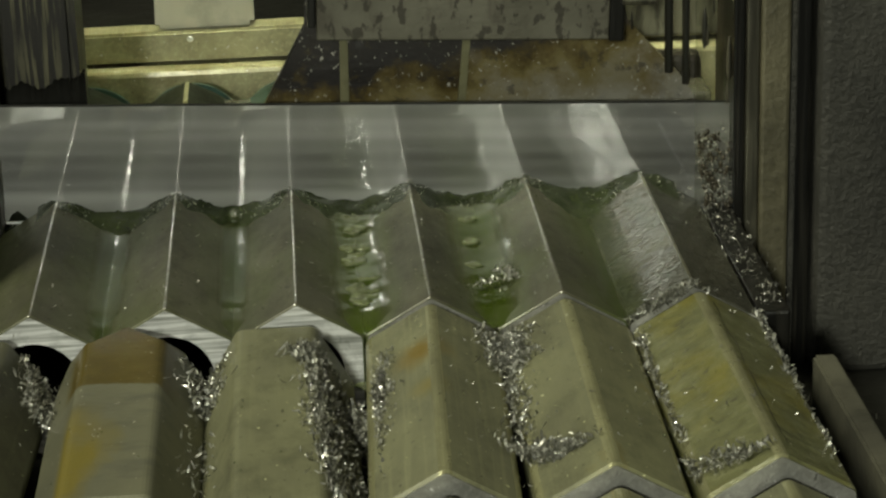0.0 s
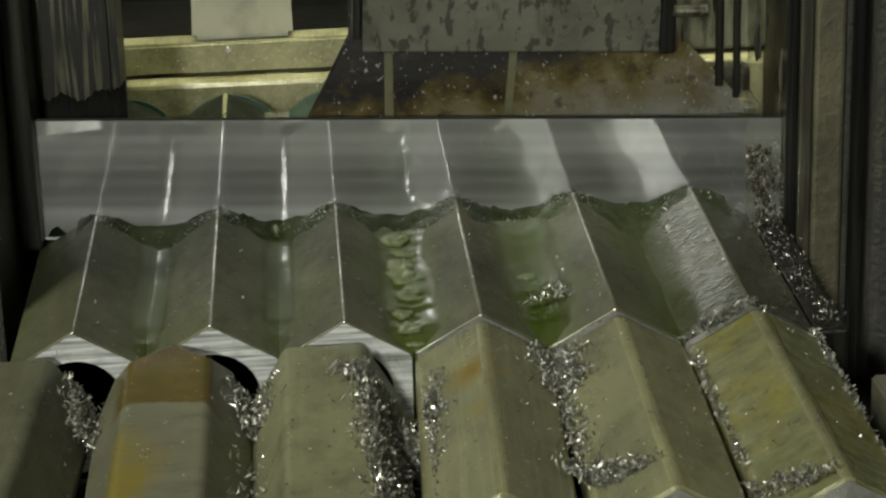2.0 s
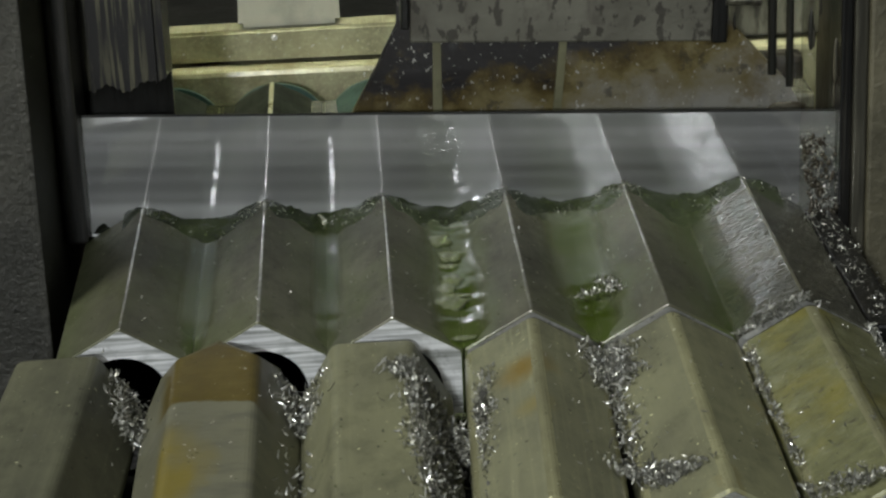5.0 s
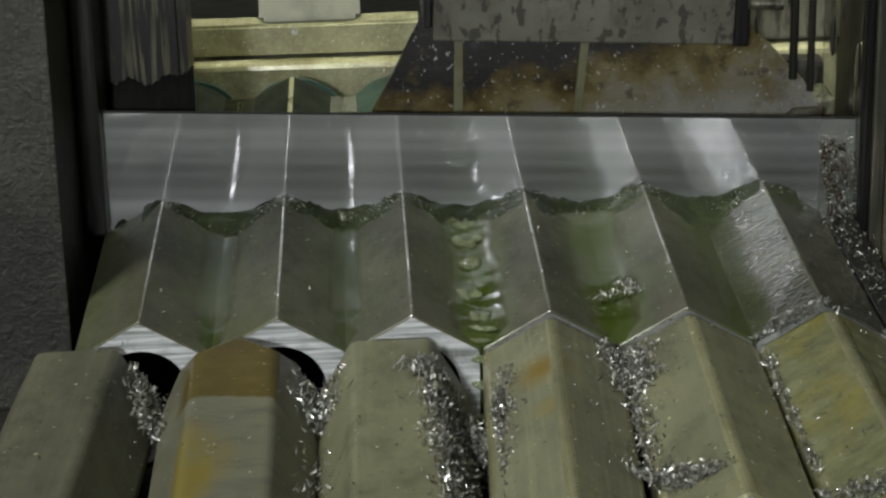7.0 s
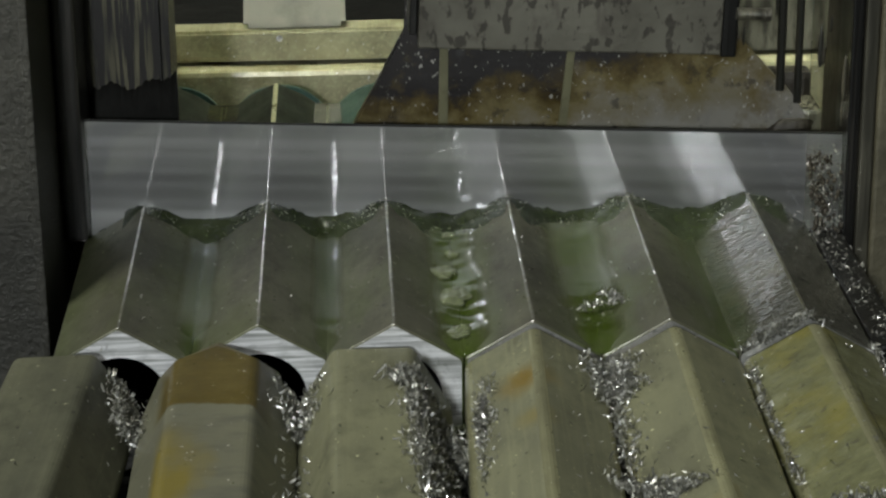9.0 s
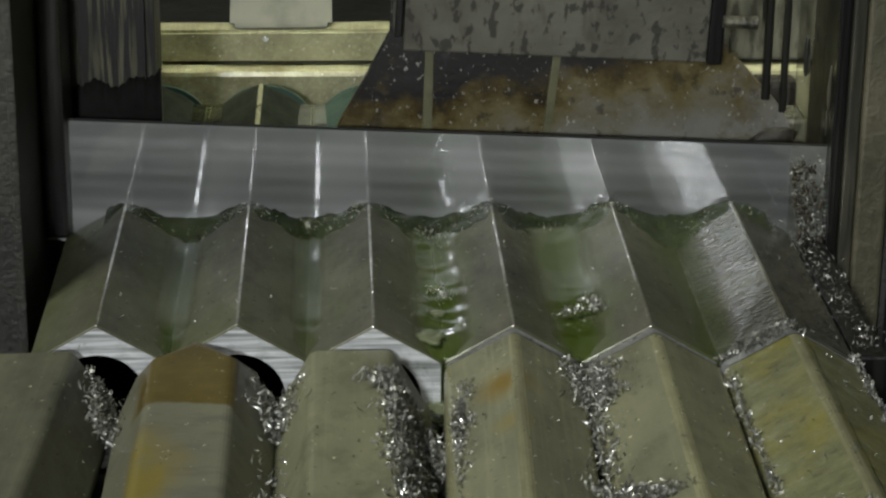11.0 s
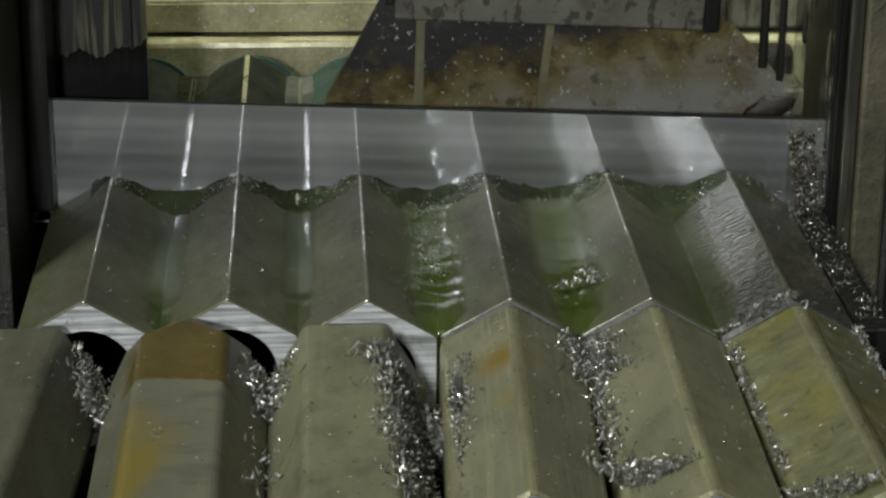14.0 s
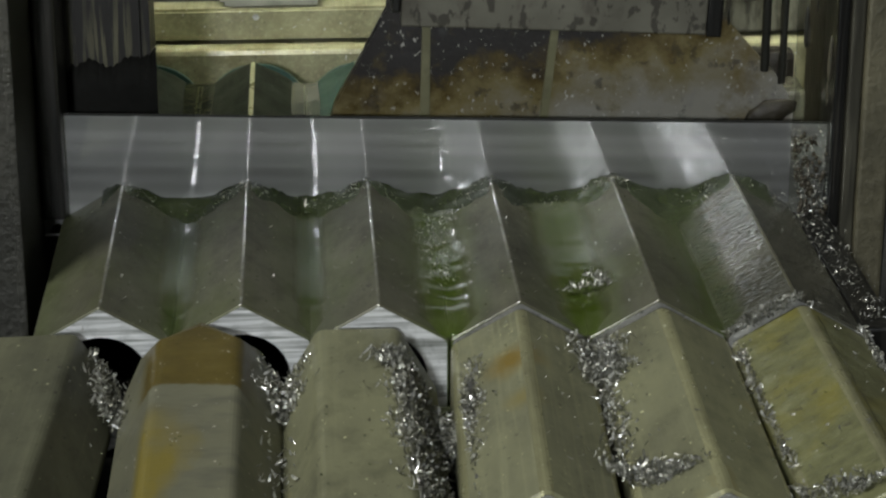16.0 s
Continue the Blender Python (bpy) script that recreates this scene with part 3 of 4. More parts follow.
def saw_blade():
    bm = bmesh.new()
    x0, x1, t = -0.42, 0.42, 0.0006
    # back and body, local z 0 at the top edge
    outline = [(x1, 0.0), (x0, 0.0), (x0, -BLADE_H + 0.004)]
    pitch = 0.0085
    x = x0
    while x < x1 - pitch:
        outline += [(x + 0.002, -BLADE_H + 0.0042), (x + pitch * 0.8, -BLADE_H), (x + pitch, -BLADE_H + 0.0030)]
        x += pitch
    outline.append((x1, -BLADE_H + 0.004))
    prism(bm, outline, -t, t)
    ob = thing("band_saw_blade", bm, BLADE, "polished steel band saw blade wet with coolant", "saw blade", m=pose(0, BLADE_Y, 0.0285, 0, 2.5, 0))
    part("back_edge", box(bmesh.new(), x0, x1, -t * 0.8, t * 0.8, 0.00002, 0.0007, 0.0002), BED, ob, "dark oily back edge")
    part("tooth_edge", box(bmesh.new(), x0, x1, -t * 0.9, t * 0.9, -BLADE_H - 0.0006, -BLADE_H + 0.0001), SAWN, ob, "bright tooth tips")
    return ob


blade = saw_blade()

# ---------------------------------------------------------------- guard box and rusty plate behind the blade
TILT = 2.5


def guard_box():
    ob = thing("blade_guard", box(bmesh.new(), -0.0495, 0.0495, 0.0, 0.006, 0.0, 0.14, 0.0006), GUARD,
               "spotted grey steel guard cover above the blade", "machine guard", m=pose(0.0406, 0.1086, 0.0497, 0, TILT, 0))
    part("side_flange", box(bmesh.new(), -0.0525, -0.0499, 0.0015, 0.024, 0.004, 0.14, 0.0005), DARKSTEEL, ob, "dark side flange")
    part("side_flange", box(bmesh.new(), 0.0499, 0.0548, 0.0015, 0.024, -0.001, 0.14, 0.0005), DARKSTEEL, ob, "dark side flange")
    part("pin", cylinder(bmesh.new(), (0.0538, 0.0005, 0.0140), (0.0630, 0.0005, 0.0140), 0.0020), GUIDE, ob, "worn steel pin")
    part("pin_head", cylinder(bmesh.new(), (0.0630, 0.0005, 0.0140), (0.0650, 0.0005, 0.0140), 0.0022), GUARD, ob, "steel pin head")
    return ob


guard_box()


def rusty_plate():
    out = [(-0.012, 0.066), (-0.012, 0.0500), (-0.0300, 0.0185), (-0.034, 0.004), (0.128, 0.004), (0.1235, 0.0195), (0.1195, 0.0255), (0.1000, 0.0460), (0.0965, 0.066)]
    ob = thing("guide_plate", prism(bmesh.new(), out, 0.135, 0.141, 0.0006), RUSTY, "rusty wet tapered guide plate behind the blade", "machine plate")
    part("rib", prism(bmesh.new(), [(-0.0005, 0.052), (0.0022, 0.052), (0.0016, 0.004), (-0.0018, 0.004)], 0.1338, 0.1352, 0.0003), RIB, ob, "olive painted rib")
    part("rib", prism(bmesh.new(), [(0.0430, 0.050), (0.0457, 0.050), (0.0410, 0.004), (0.0380, 0.004)], 0.1338, 0.1352, 0.0003), RIB, ob, "olive painted rib")
    nub = bmesh.new()
    bmesh.ops.create_icosphere(nub, subdivisions=3, radius=1)
    for v in nub.verts:
        k = 1 + 0.25 * noise.noise(v.co * 2.2)
        v.co = Vector((0.1175 + v.co.x * 0.0090 * k, 0.1352 + v.co.y * 0.002, 0.0125 + 0.25 * v.co.x * 0.009 + v.co.z * 0.0045 * k))
    part("end_nub", nub, NUB, ob, "dark oily knob at the plate's end", smooth=True)
    return ob


rusty_plate()

# ---------------------------------------------------------------- rear vice and block


def rear_vice():
    bm = prism(bmesh.new(), [(-0.20, 0.0155), (0.20, 0.0175), (0.20, 0.0040), (-0.20, 0.0030)], 0.268, 0.282, 0.0012)
    ob = thing("rear_vice", bm, VICE, "yellowed oily steel vice jaw behind the bars", "vice", m=pose(0, 0.0185, -0.0052))
    part("ledge", box(bmesh.new(), -0.20, 0.20, 0.2600, 0.290, BEDZ + 0.0052, 0.0017, 0.0022), VICE, ob, "bright wet ledge")
    bolt = bmesh.new()
    bmesh.ops.create_uvsphere(bolt, u_segments=12, v_segments=8, radius=0.0013, matrix=Matrix.Translation((-0.0587, 0.2680, 0.0128)) @ Matrix.Diagonal((1, 0.7, 1, 1)))
    part("bolt", bolt, SAWN, ob, "bright domed bolt", smooth=True)
    part("seam", box(bmesh.new(), -0.198, 0.198, 0.275, 0.281, 0.0002, 0.0036), DARKSTEEL, ob, "dark seam")
    return ob


rear_vice()
blk = thing("clamp_block", prism(bmesh.new(), [(-0.0730, 0.0112), (-0.0320, 0.0115), (-0.0330, 0.064), (-0.0712, 0.064)], 0.2875, 0.2995, 0.002), PALE,
            "pale painted clamp block on the vice jaw", "clamp block")
thing("rear_screen", box(bmesh.new(), -0.6, 0.6, 0.60, 0.62, BEDZ, 0.5), BED, "dark machine panel behind the vice", "machine panel", "structure")

# ---------------------------------------------------------------- left column and pillars


def left_column():
    ob = thing("left_column", prism(bmesh.new(), [(-0.1225, BEDZ), (-0.091, BEDZ), (-0.0905, 0.18), (-0.1225, 0.18)], 0.130, 0.165, 0.003), COLUMN,
               "dark steel column with oil streaks and painted glints", "machine column")
    return ob


col_ob = left_column()


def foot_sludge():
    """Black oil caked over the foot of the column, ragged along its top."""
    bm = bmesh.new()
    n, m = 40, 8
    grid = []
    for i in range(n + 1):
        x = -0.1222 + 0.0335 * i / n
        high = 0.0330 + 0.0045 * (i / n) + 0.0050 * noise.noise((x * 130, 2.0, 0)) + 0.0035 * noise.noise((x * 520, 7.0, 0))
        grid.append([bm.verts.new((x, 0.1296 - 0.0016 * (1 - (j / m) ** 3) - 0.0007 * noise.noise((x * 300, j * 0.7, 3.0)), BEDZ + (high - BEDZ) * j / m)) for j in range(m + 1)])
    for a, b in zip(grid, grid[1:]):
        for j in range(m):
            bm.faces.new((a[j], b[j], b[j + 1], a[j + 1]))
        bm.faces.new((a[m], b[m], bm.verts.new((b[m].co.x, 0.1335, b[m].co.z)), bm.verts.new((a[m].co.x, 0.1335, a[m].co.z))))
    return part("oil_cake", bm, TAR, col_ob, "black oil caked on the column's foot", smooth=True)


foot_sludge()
pil = thing("left_pillar", box(bmesh.new(), -0.34, -0.1262, 0.048, 0.30, BEDZ, 0.24, 0.0015), CAST, "rough grey cast iron pillar", "machine pillar")
part("slide", box(bmesh.new(), -0.1260, -0.1182, 0.1010, 0.128, -0.0094, 0.24, 0.0012), DARKSTEEL, pil, "dark wet slideway")
part("lip", box(bmesh.new(), -0.1284, -0.1259, 0.0474, 0.050, BEDZ, 0.239, 0.0006), CAST, pil)


def right_guide():
    ob = thing("right_guide", box(bmesh.new(), 0.1405, 0.1505, 0.098, 0.125, SHELF, 0.25, 0.0012), BROWN_GUIDE, "brown oily guide post beside the blade", "machine guide")
    part("edge_strip", box(bmesh.new(), 0.1318, 0.1357, 0.102, 0.122, SHELF, 0.25, 0.0007), DARKSTEEL, ob, "dark edge strip")
    part("slide_strip", box(bmesh.new(), 0.1359, 0.1402, 0.1000, 0.122, SHELF, 0.25, 0.0006), GUIDE, ob, "grey streaked slide strip")
    part("rough_strip", box(bmesh.new(), 0.1507, 0.1529, 0.0985, 0.125, SHELF, 0.25, 0.0006), CAST_DARK, ob, "rough crusted strip")
    part("edge_strip", box(bmesh.new(), 0.1531, 0.1594, 0.104, 0.125, SHELF, 0.25, 0.0012), DARKSTEEL, ob, "dark edge strip")
    return ob


right_guide()
thing("right_pillar", box(bmesh.new(), 0.1600, 0.34, 0.094, 0.135, SHELF, 0.25, 0.003), CAST_DARK, "rough dark grey cast iron pillar", "machine pillar")

rail = thing("side_rail", prism(bmesh.new(), [(0.0, -0.0225), (0.007, -0.0225), (0.010, SHELF), (0.0, SHELF)], -0.20, -0.008, 0.0008), RAIL,
             "worn olive steel side rail on the bed", "rail", m=pose(0.1360, 0, 0))
part("foot", box(bmesh.new(), 0.0101, 0.0180, -0.20, -0.010, SHELF, SHELF + 0.006, 0.0008), DARKSTEEL, rail, "dark foot flange")

# clear splash pane with oil drops, in front of the blade's end
pn = Nodes("dirty_clear_plastic")
film = pn.noise(60, 4, 0.6, (1, 1, 0.3))
PANE = pn.set(Base_Color=pn.ramp(film, [(0.35, (0.84, 0.84, 0.80)), (0.7, (0.60, 0.61, 0.56))]), Transmission_Weight=1.0, Roughness=pn.grey(film, 0.4, 0.75, 0.0, 0.06), IOR=1.12)
pane = thing("splash_pane", box(bmesh.new(), 0.1190, 0.1317, 0.1035, 0.1045, -0.012, 0.14), PANE, "dirty clear plastic splash pane hung with oil drops", "splash pane")
pane.visible_shadow = False
for dx, dz, dl, dr in ((0.1219, 0.0442, 0.0143, 0.0013), (0.1228, 0.0450, 0.0070, 0.0008), (0.1302, 0.0325, 0.0160, 0.0012), (0.1297, 0.0240, 0.0090, 0.0006), (0.1250, 0.0560, 0.0060, 0.0005)):
    drop = bmesh.new()
    bmesh.ops.create_uvsphere(drop, u_segments=10, v_segments=10, radius=1)
    for v in drop.verts:
        taper = 0.55 + 0.45 * (0.5 - 0.5 * v.co.z)
        v.co = Vector((dx + v.co.x * dr * taper, 0.1033 + v.co.y * 0.0006, dz + dl * 0.5 + v.co.z * dl * 0.5))
    part("oil_drop", drop, ROD, pane, "dark hanging oil drop", smooth=True)

# rods and backing at the upper right
for rx, rz, rr in ((0.1137, 0.0295, 0.0015), (0.1197, 0.0250, 0.0013)):
    thing("guide_rod", cylinder(bmesh.new(), (rx, 0.128, rz), (rx, 0.128, 0.16), rr), ROD, "dark oily vertical guide rod", "rod", group="rods beside the guard")
brk = thing("rear_bracket", box(bmesh.new(), 0.1000, 0.1316, 0.162, 0.172, BEDZ, 0.0262, 0.003), NUB, "oil-streaked bracket beside the guide plate", "bracket")
part("splash_plate", box(bmesh.new(), 0.0960, 0.1480, 0.200, 0.204, 0.0228, 0.14, 0.001), SPLASH, brk, "oil-streaked splash plate")
part("drip_tray", box(bmesh.new(), 0.1000, 0.1316, 0.1425, 0.1610, BEDZ, 0.0178, 0.0015), SPLASH, brk, "wet grey drip tray")
part("arm", box(bmesh.new(), 0.1440, 0.1480, 0.160, 0.204, SHELF, 0.0900, 0.001), NUB, brk, "streaked arm of the bracket")

for rx, rz, rl, rr in ((0.1113, 0.0560, 0.0180, 0.0008), (0.1004, 0.0460, 0.0070, 0.0006), (0.0972, 0.0500, 0.0170, 0.0005)):
    drip = bmesh.new()
    bmesh.ops.create_uvsphere(drip, u_segments=10, v_segments=12, radius=1)
    for v in drip.verts:
        taper = 0.45 + 0.55 * (0.5 - 0.5 * v.co.z)
        v.co = Vector((rx + v.co.x * rr * taper, 0.1255 + v.co.y * rr * taper, rz + rl * 0.5 + v.co.z * rl * 0.5))
    part("oil_drip", drip, ROD, brk, "dark hanging oil drip", smooth=True)

# ---------------------------------------------------------------- coolant


def top_z(x):
    """Height of the row of stock bars at x."""
    d = min(abs(x - fx) for fx in FACE_X)
    return -min(d, W / 2) * math.tan(math.radians(30))


def valley_pool(x, half, y0, y1, seed, material, steep=0.42, rough=1.0, fade=0.012):
    """Coolant in the groove between two bars: hollow across, thin at the rim, running out to nothing at its near end."""
    bm = bmesh.new()
    nx, ny = 22, max(8, int((y1 - y0) / 0.0018))
    grid = []
    for j in range(ny + 1):
        y = y0 + (y1 - y0) * j / ny
        end = min(1.0, (y - y0) / fade + 0.02)
        end = end * end * (3 - 2 * end)
        w = half * (0.74 + 0.26 * end) * (1 + 0.10 * noise.noise((y * 38, seed, 1.0)))
        deep = -0.01155 + (0.577 - steep / 2) * w - 0.0012 * (1 - end)
        row = []
        for i in range(nx + 1):
            u = -1 + 2 * i / nx
            wave = rough * (0.00016 * noise.noise((u * 1.6, y * 260, seed)) + 0.00022 * noise.noise((u * 0.8, y * 90, seed + 4)))
            z = deep + steep * w * u * u / 2 + wave * (1 - u * u)
            row.append(bm.verts.new((u * w, y, z - 0.0001 * abs(u) ** 8)))
        grid.append(row)
    for a, b in zip(grid, grid[1:]):
        for i in range(nx):
            bm.faces.new((a[i], a[i + 1], b[i + 1], b[i]))
    keel = [bm.verts.new((0, y0 + (y1 - y0) * j / ny, -0.0127)) for j in range(ny + 1)]
    for j in range(ny):
        bm.faces.new((grid[j][0], grid[j + 1][0], keel[j + 1], keel[j]))
        bm.faces.new((grid[j][nx], keel[j], keel[j + 1], grid[j + 1][nx]))
    bm.faces.new((*grid[-1][::-1], keel[-1]))
    bm.faces.new((*grid[0], keel[0]))
    return thing("coolant_pool", bm, material, "green coolant lying in the groove between bars", "coolant", "stuff", m=pose(x, 0, 0), smooth=True)


GROOVE = [(a + b) / 2 for a, b in zip(FACE_X, FACE_X[1:])]
for gx, gh, ya, gr in ((GROOVE[0], 0.0068, 0.0200, 0.3), (GROOVE[0], 0.0052, 0.0030, 0.3), (GROOVE[1], 0.0062, 0.0220, 0.3), (GROOVE[1], 0.0048, 0.0030, 0.3),
                       (GROOVE[2], 0.0100, 0.0005, 4.0), (GROOVE[3], 0.0118, 0.0190, 1.2), (GROOVE[3], 0.0092, 0.0005, 1.0), (GROOVE[4], 0.0086, 0.0010, 0.8)):
    valley_pool(gx, gh, ya, BLADE_Y - 0.0060, gx * 100, (green_coolant if -0.01 < gx < 0.06 else thin_coolant)(gh), rough=gr, fade=0.012 if gx > 0.03 and ya > 0.01 else 0.004 if ya > 0.01 else 0.010)
for gx in GROOVE[:3]:
    valley_pool(gx, 0.0056, BLADE_Y + 0.004, 0.2500, gx * 70, DARKPOOL, steep=0.15, rough=0.5)


def blade_lip():
    """Coolant and sludge piled up against the blade along the cut."""
    bm = bmesh.new()
    nx, ny = 150, 7
    grid = []
    for i in range(nx + 1):
        x = -0.1065 + 0.2190 * i / nx
        soft = sum(max(top_z(x + d), -0.0070) for d in (-0.006, -0.004, -0.002, 0, 0.002, 0.004, 0.006)) / 7
        row = []
        deep = max(0.004, 0.011 + 0.011 * noise.noise((x * 60, 2.0, 0)) + 0.006 * noise.noise((x * 210, 6.0, 0)) + 0.006 * min(1.0, max(0.0, x * 60 + 1.0)))
        for j in range(ny + 1):
            u = j / ny
            h = max(top_z(x), -0.0086) * (1 - u) + (soft + 0.0017) * u - 0.0006 * (1 - u)
            h += (0.0010 * noise.noise((x * 190, u * 4, 1.0)) + 0.0007 * noise.noise((x * 640, u * 9, 4.0))) * (0.2 + 0.8 * u)
            row.append(bm.verts.new((x, BLADE_Y - 0.0008 - deep * (1 - u), h)))
        grid.append(row)
    for a, b in zip(grid, grid[1:]):
        for j in range(ny):
            bm.faces.new((a[j], b[j], b[j + 1], a[j + 1]))
    return thing("coolant_lip", bm, SLUDGE, "green coolant and sludge piled against the blade", "coolant", "stuff", smooth=True)


blade_lip()


FROTH = coolant("bubbly_foam", (0.46, 0.53, 0.28), 0.74, 14.0, 1.0, 480, ior=1.42)


def foam_blob(seed, rx, ry, h, curve):
    """A flat raft of foam that follows the hollow of the coolant, with a lumpy top and a ragged rim."""
    bm = bmesh.new()
    rings, spokes = 7, 26
    grid = []
    for i in range(1, rings + 1):
        row = []
        for k in range(spokes):
            a = 2 * math.pi * k / spokes
            reach = i / rings * (1 + 0.42 * noise.noise((math.cos(a) * 1.6, math.sin(a) * 1.6, seed)) + 0.20 * noise.noise((math.cos(a) * 4, math.sin(a) * 4, seed + 3)))
            x, y = rx * reach * math.cos(a), ry * reach * math.sin(a)
            lump = 0.55 + 0.9 * abs(noise.noise((x * 520, y * 520, seed))) + 0.5 * noise.noise((x * 190, y * 240, seed + 5))
            z = h * (1 - (i / rings) ** 3) * lump + curve * x * x
            row.append(bm.verts.new((x, y, z if i < rings else curve * x * x - 0.0002)))
        grid.append(row)
    top = bm.verts.new((0, 0, h * 0.8))
    low = bm.verts.new((0, 0, -0.0006))
    for k in range(spokes):
        j = (k + 1) % spokes
        bm.faces.new((top, grid[0][k], grid[0][j]))
        bm.faces.new((low, grid[-1][j], grid[-1][k]))
        for a, b in zip(grid, grid[1:]):
            bm.faces.new((a[k], b[k], b[j], a[j]))
    return thing("foam_blob", bm, FROTH, "pale bubbly coolant foam drifting down a groove", "foam", group="foam on the coolant", smooth=True)


# what drifts: its mesh, start time, groove, sideways place, height, pace
FOAM_RUN = []
for k in range(19):
    rr = random.Random(90 + k)
    start = -4.6 + 0.74 * k + rr.uniform(-0.2, 0.2)
    size = rr.uniform(0.75, 1.2) * (1.0 if start < 7.5 else 0.6)
    FOAM_RUN.append((foam_blob(k * 3.1, 0.0040 * size, 0.0052 * size, 0.0012 * size, 24.0), start, 2, rr.uniform(-0.0030, 0.0002), -0.0076, rr.uniform(0.020, 0.026), rr))
for k in range(16):
    rr = random.Random(190 + k)
    start = -3.8 + 0.52 * k + rr.uniform(-0.2, 0.2)
    FOAM_RUN.append((foam_blob(60 + k * 2.3, rr.uniform(0.0030, 0.0052), rr.uniform(0.0010, 0.0019), 0.0008, 24.0), start, 2, rr.uniform(-0.0012, 0.0026), -0.0077, rr.uniform(0.024, 0.034), rr))
for k in range(3):
    rr = random.Random(290 + k)
    FOAM_RUN.append((foam_blob(90 + k * 2.9, 0.0030, 0.0032, 0.0008, 16.0), -3.0 + 1.1 * k, 3, -0.004 + 0.0012 * k, -0.0068, 0.020, rr))

# ---------------------------------------------------------------- chips


def add_chip(vs, fs, centre, size, rand, lean=1.0):
    """One curled sliver of steel appended to the lists."""
    turn = Euler((rand.uniform(-lean, lean), rand.uniform(-lean, lean), rand.uniform(0, 6.28))).to_matrix()
    n = 4
    bend, wide, twist = rand.uniform(0.6, 2.8), size * rand.uniform(0.05, 0.13), rand.uniform(-1.2, 1.2)
    base = len(vs)
    r = size / max(bend, 0.3)
    for i in range(n + 1):
        a = bend * (i / n - 0.5)
        p = Vector((r * math.sin(a), 0, r * (1 - math.cos(a))))
        w = wide * (0.35 + 0.65 * math.sin(math.pi * (0.12 + 0.76 * i / n)))
        side = Vector((0, math.cos(twist * a), math.sin(twist * a))) * w
        vs.append(tuple(centre + turn @ (p + side)))
        vs.append(tuple(centre + turn @ (p - side)))
    for i in range(n):
        k = base + 2 * i
        fs.append((k, k + 1, k + 3, k + 2))


def chip_heap(name, spots, label, m=None, sizes=(0.0014, 0.0040), seed=1, lean=1.3):
    """spots: a list of points for chips."""
    rand = random.Random(seed)
    vs, fs = [], []
    for p in spots:
        add_chip(vs, fs, Vector(p), rand.uniform(*sizes), rand, lean)
    me = bpy.data.meshes.new(name)
    me.from_pydata(vs, [], fs)
    me.materials.append(CHIP)
    ob = new(name, me)
    if m is not None:
        ob.matrix_world = m
    return tagged(ob, label, "metal chips", kind="stuff")


def front_z(x):
    """Height of the row of cut pieces at x."""
    best = -0.030
    for c, top in ((-0.1160, -0.0055), (-0.0708, -0.0030), (-0.0264, -0.0055)):
        d = abs(x - c)
        if d < R:
            best = max(best, top - max(0, d - R / 2) * math.tan(math.radians(60)))
    for c, top in ((0.0203, -0.0008), (0.0610, -0.0009), (0.1015, -0.0009)):
        d = abs(x - c)
        if d < W / 2:
            best = max(best, top - d * math.tan(math.radians(30)))
    return best


def strewn(count, xa, xb, ya, yb, seed, surface, layers=0.0008, spread=0.5, wander=0.0):
    """Points on a surface along the line from (xa, ya) to (xb, yb), thinning out to the sides by `spread` metres."""
    rand = random.Random(seed)
    out = []
    while len(out) < count * 2.6:
        u = rand.random()
        y = ya + (yb - ya) * u
        if noise.noise((y * 90, seed, 0)) < rand.uniform(-0.55, 0.15):
            continue
        x = xa + (xb - xa) * u + rand.gauss(0, spread) + wander * noise.noise((y * 60, seed, 5))
        out.append((x, y, surface(x) + rand.random() ** 1.5 * layers + 0.0004))
    return out


def cake(name, xa, xb, ya, yb, half, rise, surface, seed, label):
    """A lumpy packed heap of fine chips filling a groove."""
    bm = bmesh.new()
    nx, ny = 12, max(6, int(abs(yb - ya) / 0.003))
    grid = []
    for j in range(ny + 1):
        u = j / ny
        y, xc = ya + (yb - ya) * u, xa + (xb - xa) * u
        taper = min(1.0, u * 6 + 0.1, (1 - u) * 6 + 0.1)
        row = []
        for i in range(nx + 1):
            v = -1 + 2 * i / nx
            x = xc + v * half * (0.8 + 0.4 * noise.noise((y * 80, seed, 1)))
            h = rise * taper * (1 - v * v) * (0.9 + 1.1 * noise.noise((x * 220, y * 160, seed)))
            row.append(bm.verts.new((x, y, surface(x) + h - 0.0008)))
        grid.append(row)
    for a, b in zip(grid, grid[1:]):
        for i in range(nx):
            bm.faces.new((a[i], a[i + 1], b[i + 1], b[i]))
    return thing(name, bm, CAKE, label, "metal chips", "stuff", smooth=True)


SL = "bright curled steel chips "
chip_heap("metal_chips", strewn(1050, -0.0140, -0.0085, -0.026, -0.118, 11, front_z, 0.0034, 0.0034, 0.004), SL + "heaped on the side of a cut piece", sizes=(0.0013, 0.0040), seed=11)
chip_heap("metal_chips", strewn(460, -0.0170, 0.0010, -0.026, -0.052, 41, front_z, 0.0032, 0.0030, 0.003), SL + "heaped below a bored end", sizes=(0.0013, 0.0038), seed=41)
chip_heap("metal_chips", strewn(480, 0.0050, -0.0040, -0.022, -0.117, 42, front_z, 0.0024, 0.0017, 0.002), SL + "clinging to the lower side of a piece", sizes=(0.0008, 0.0028), seed=42)
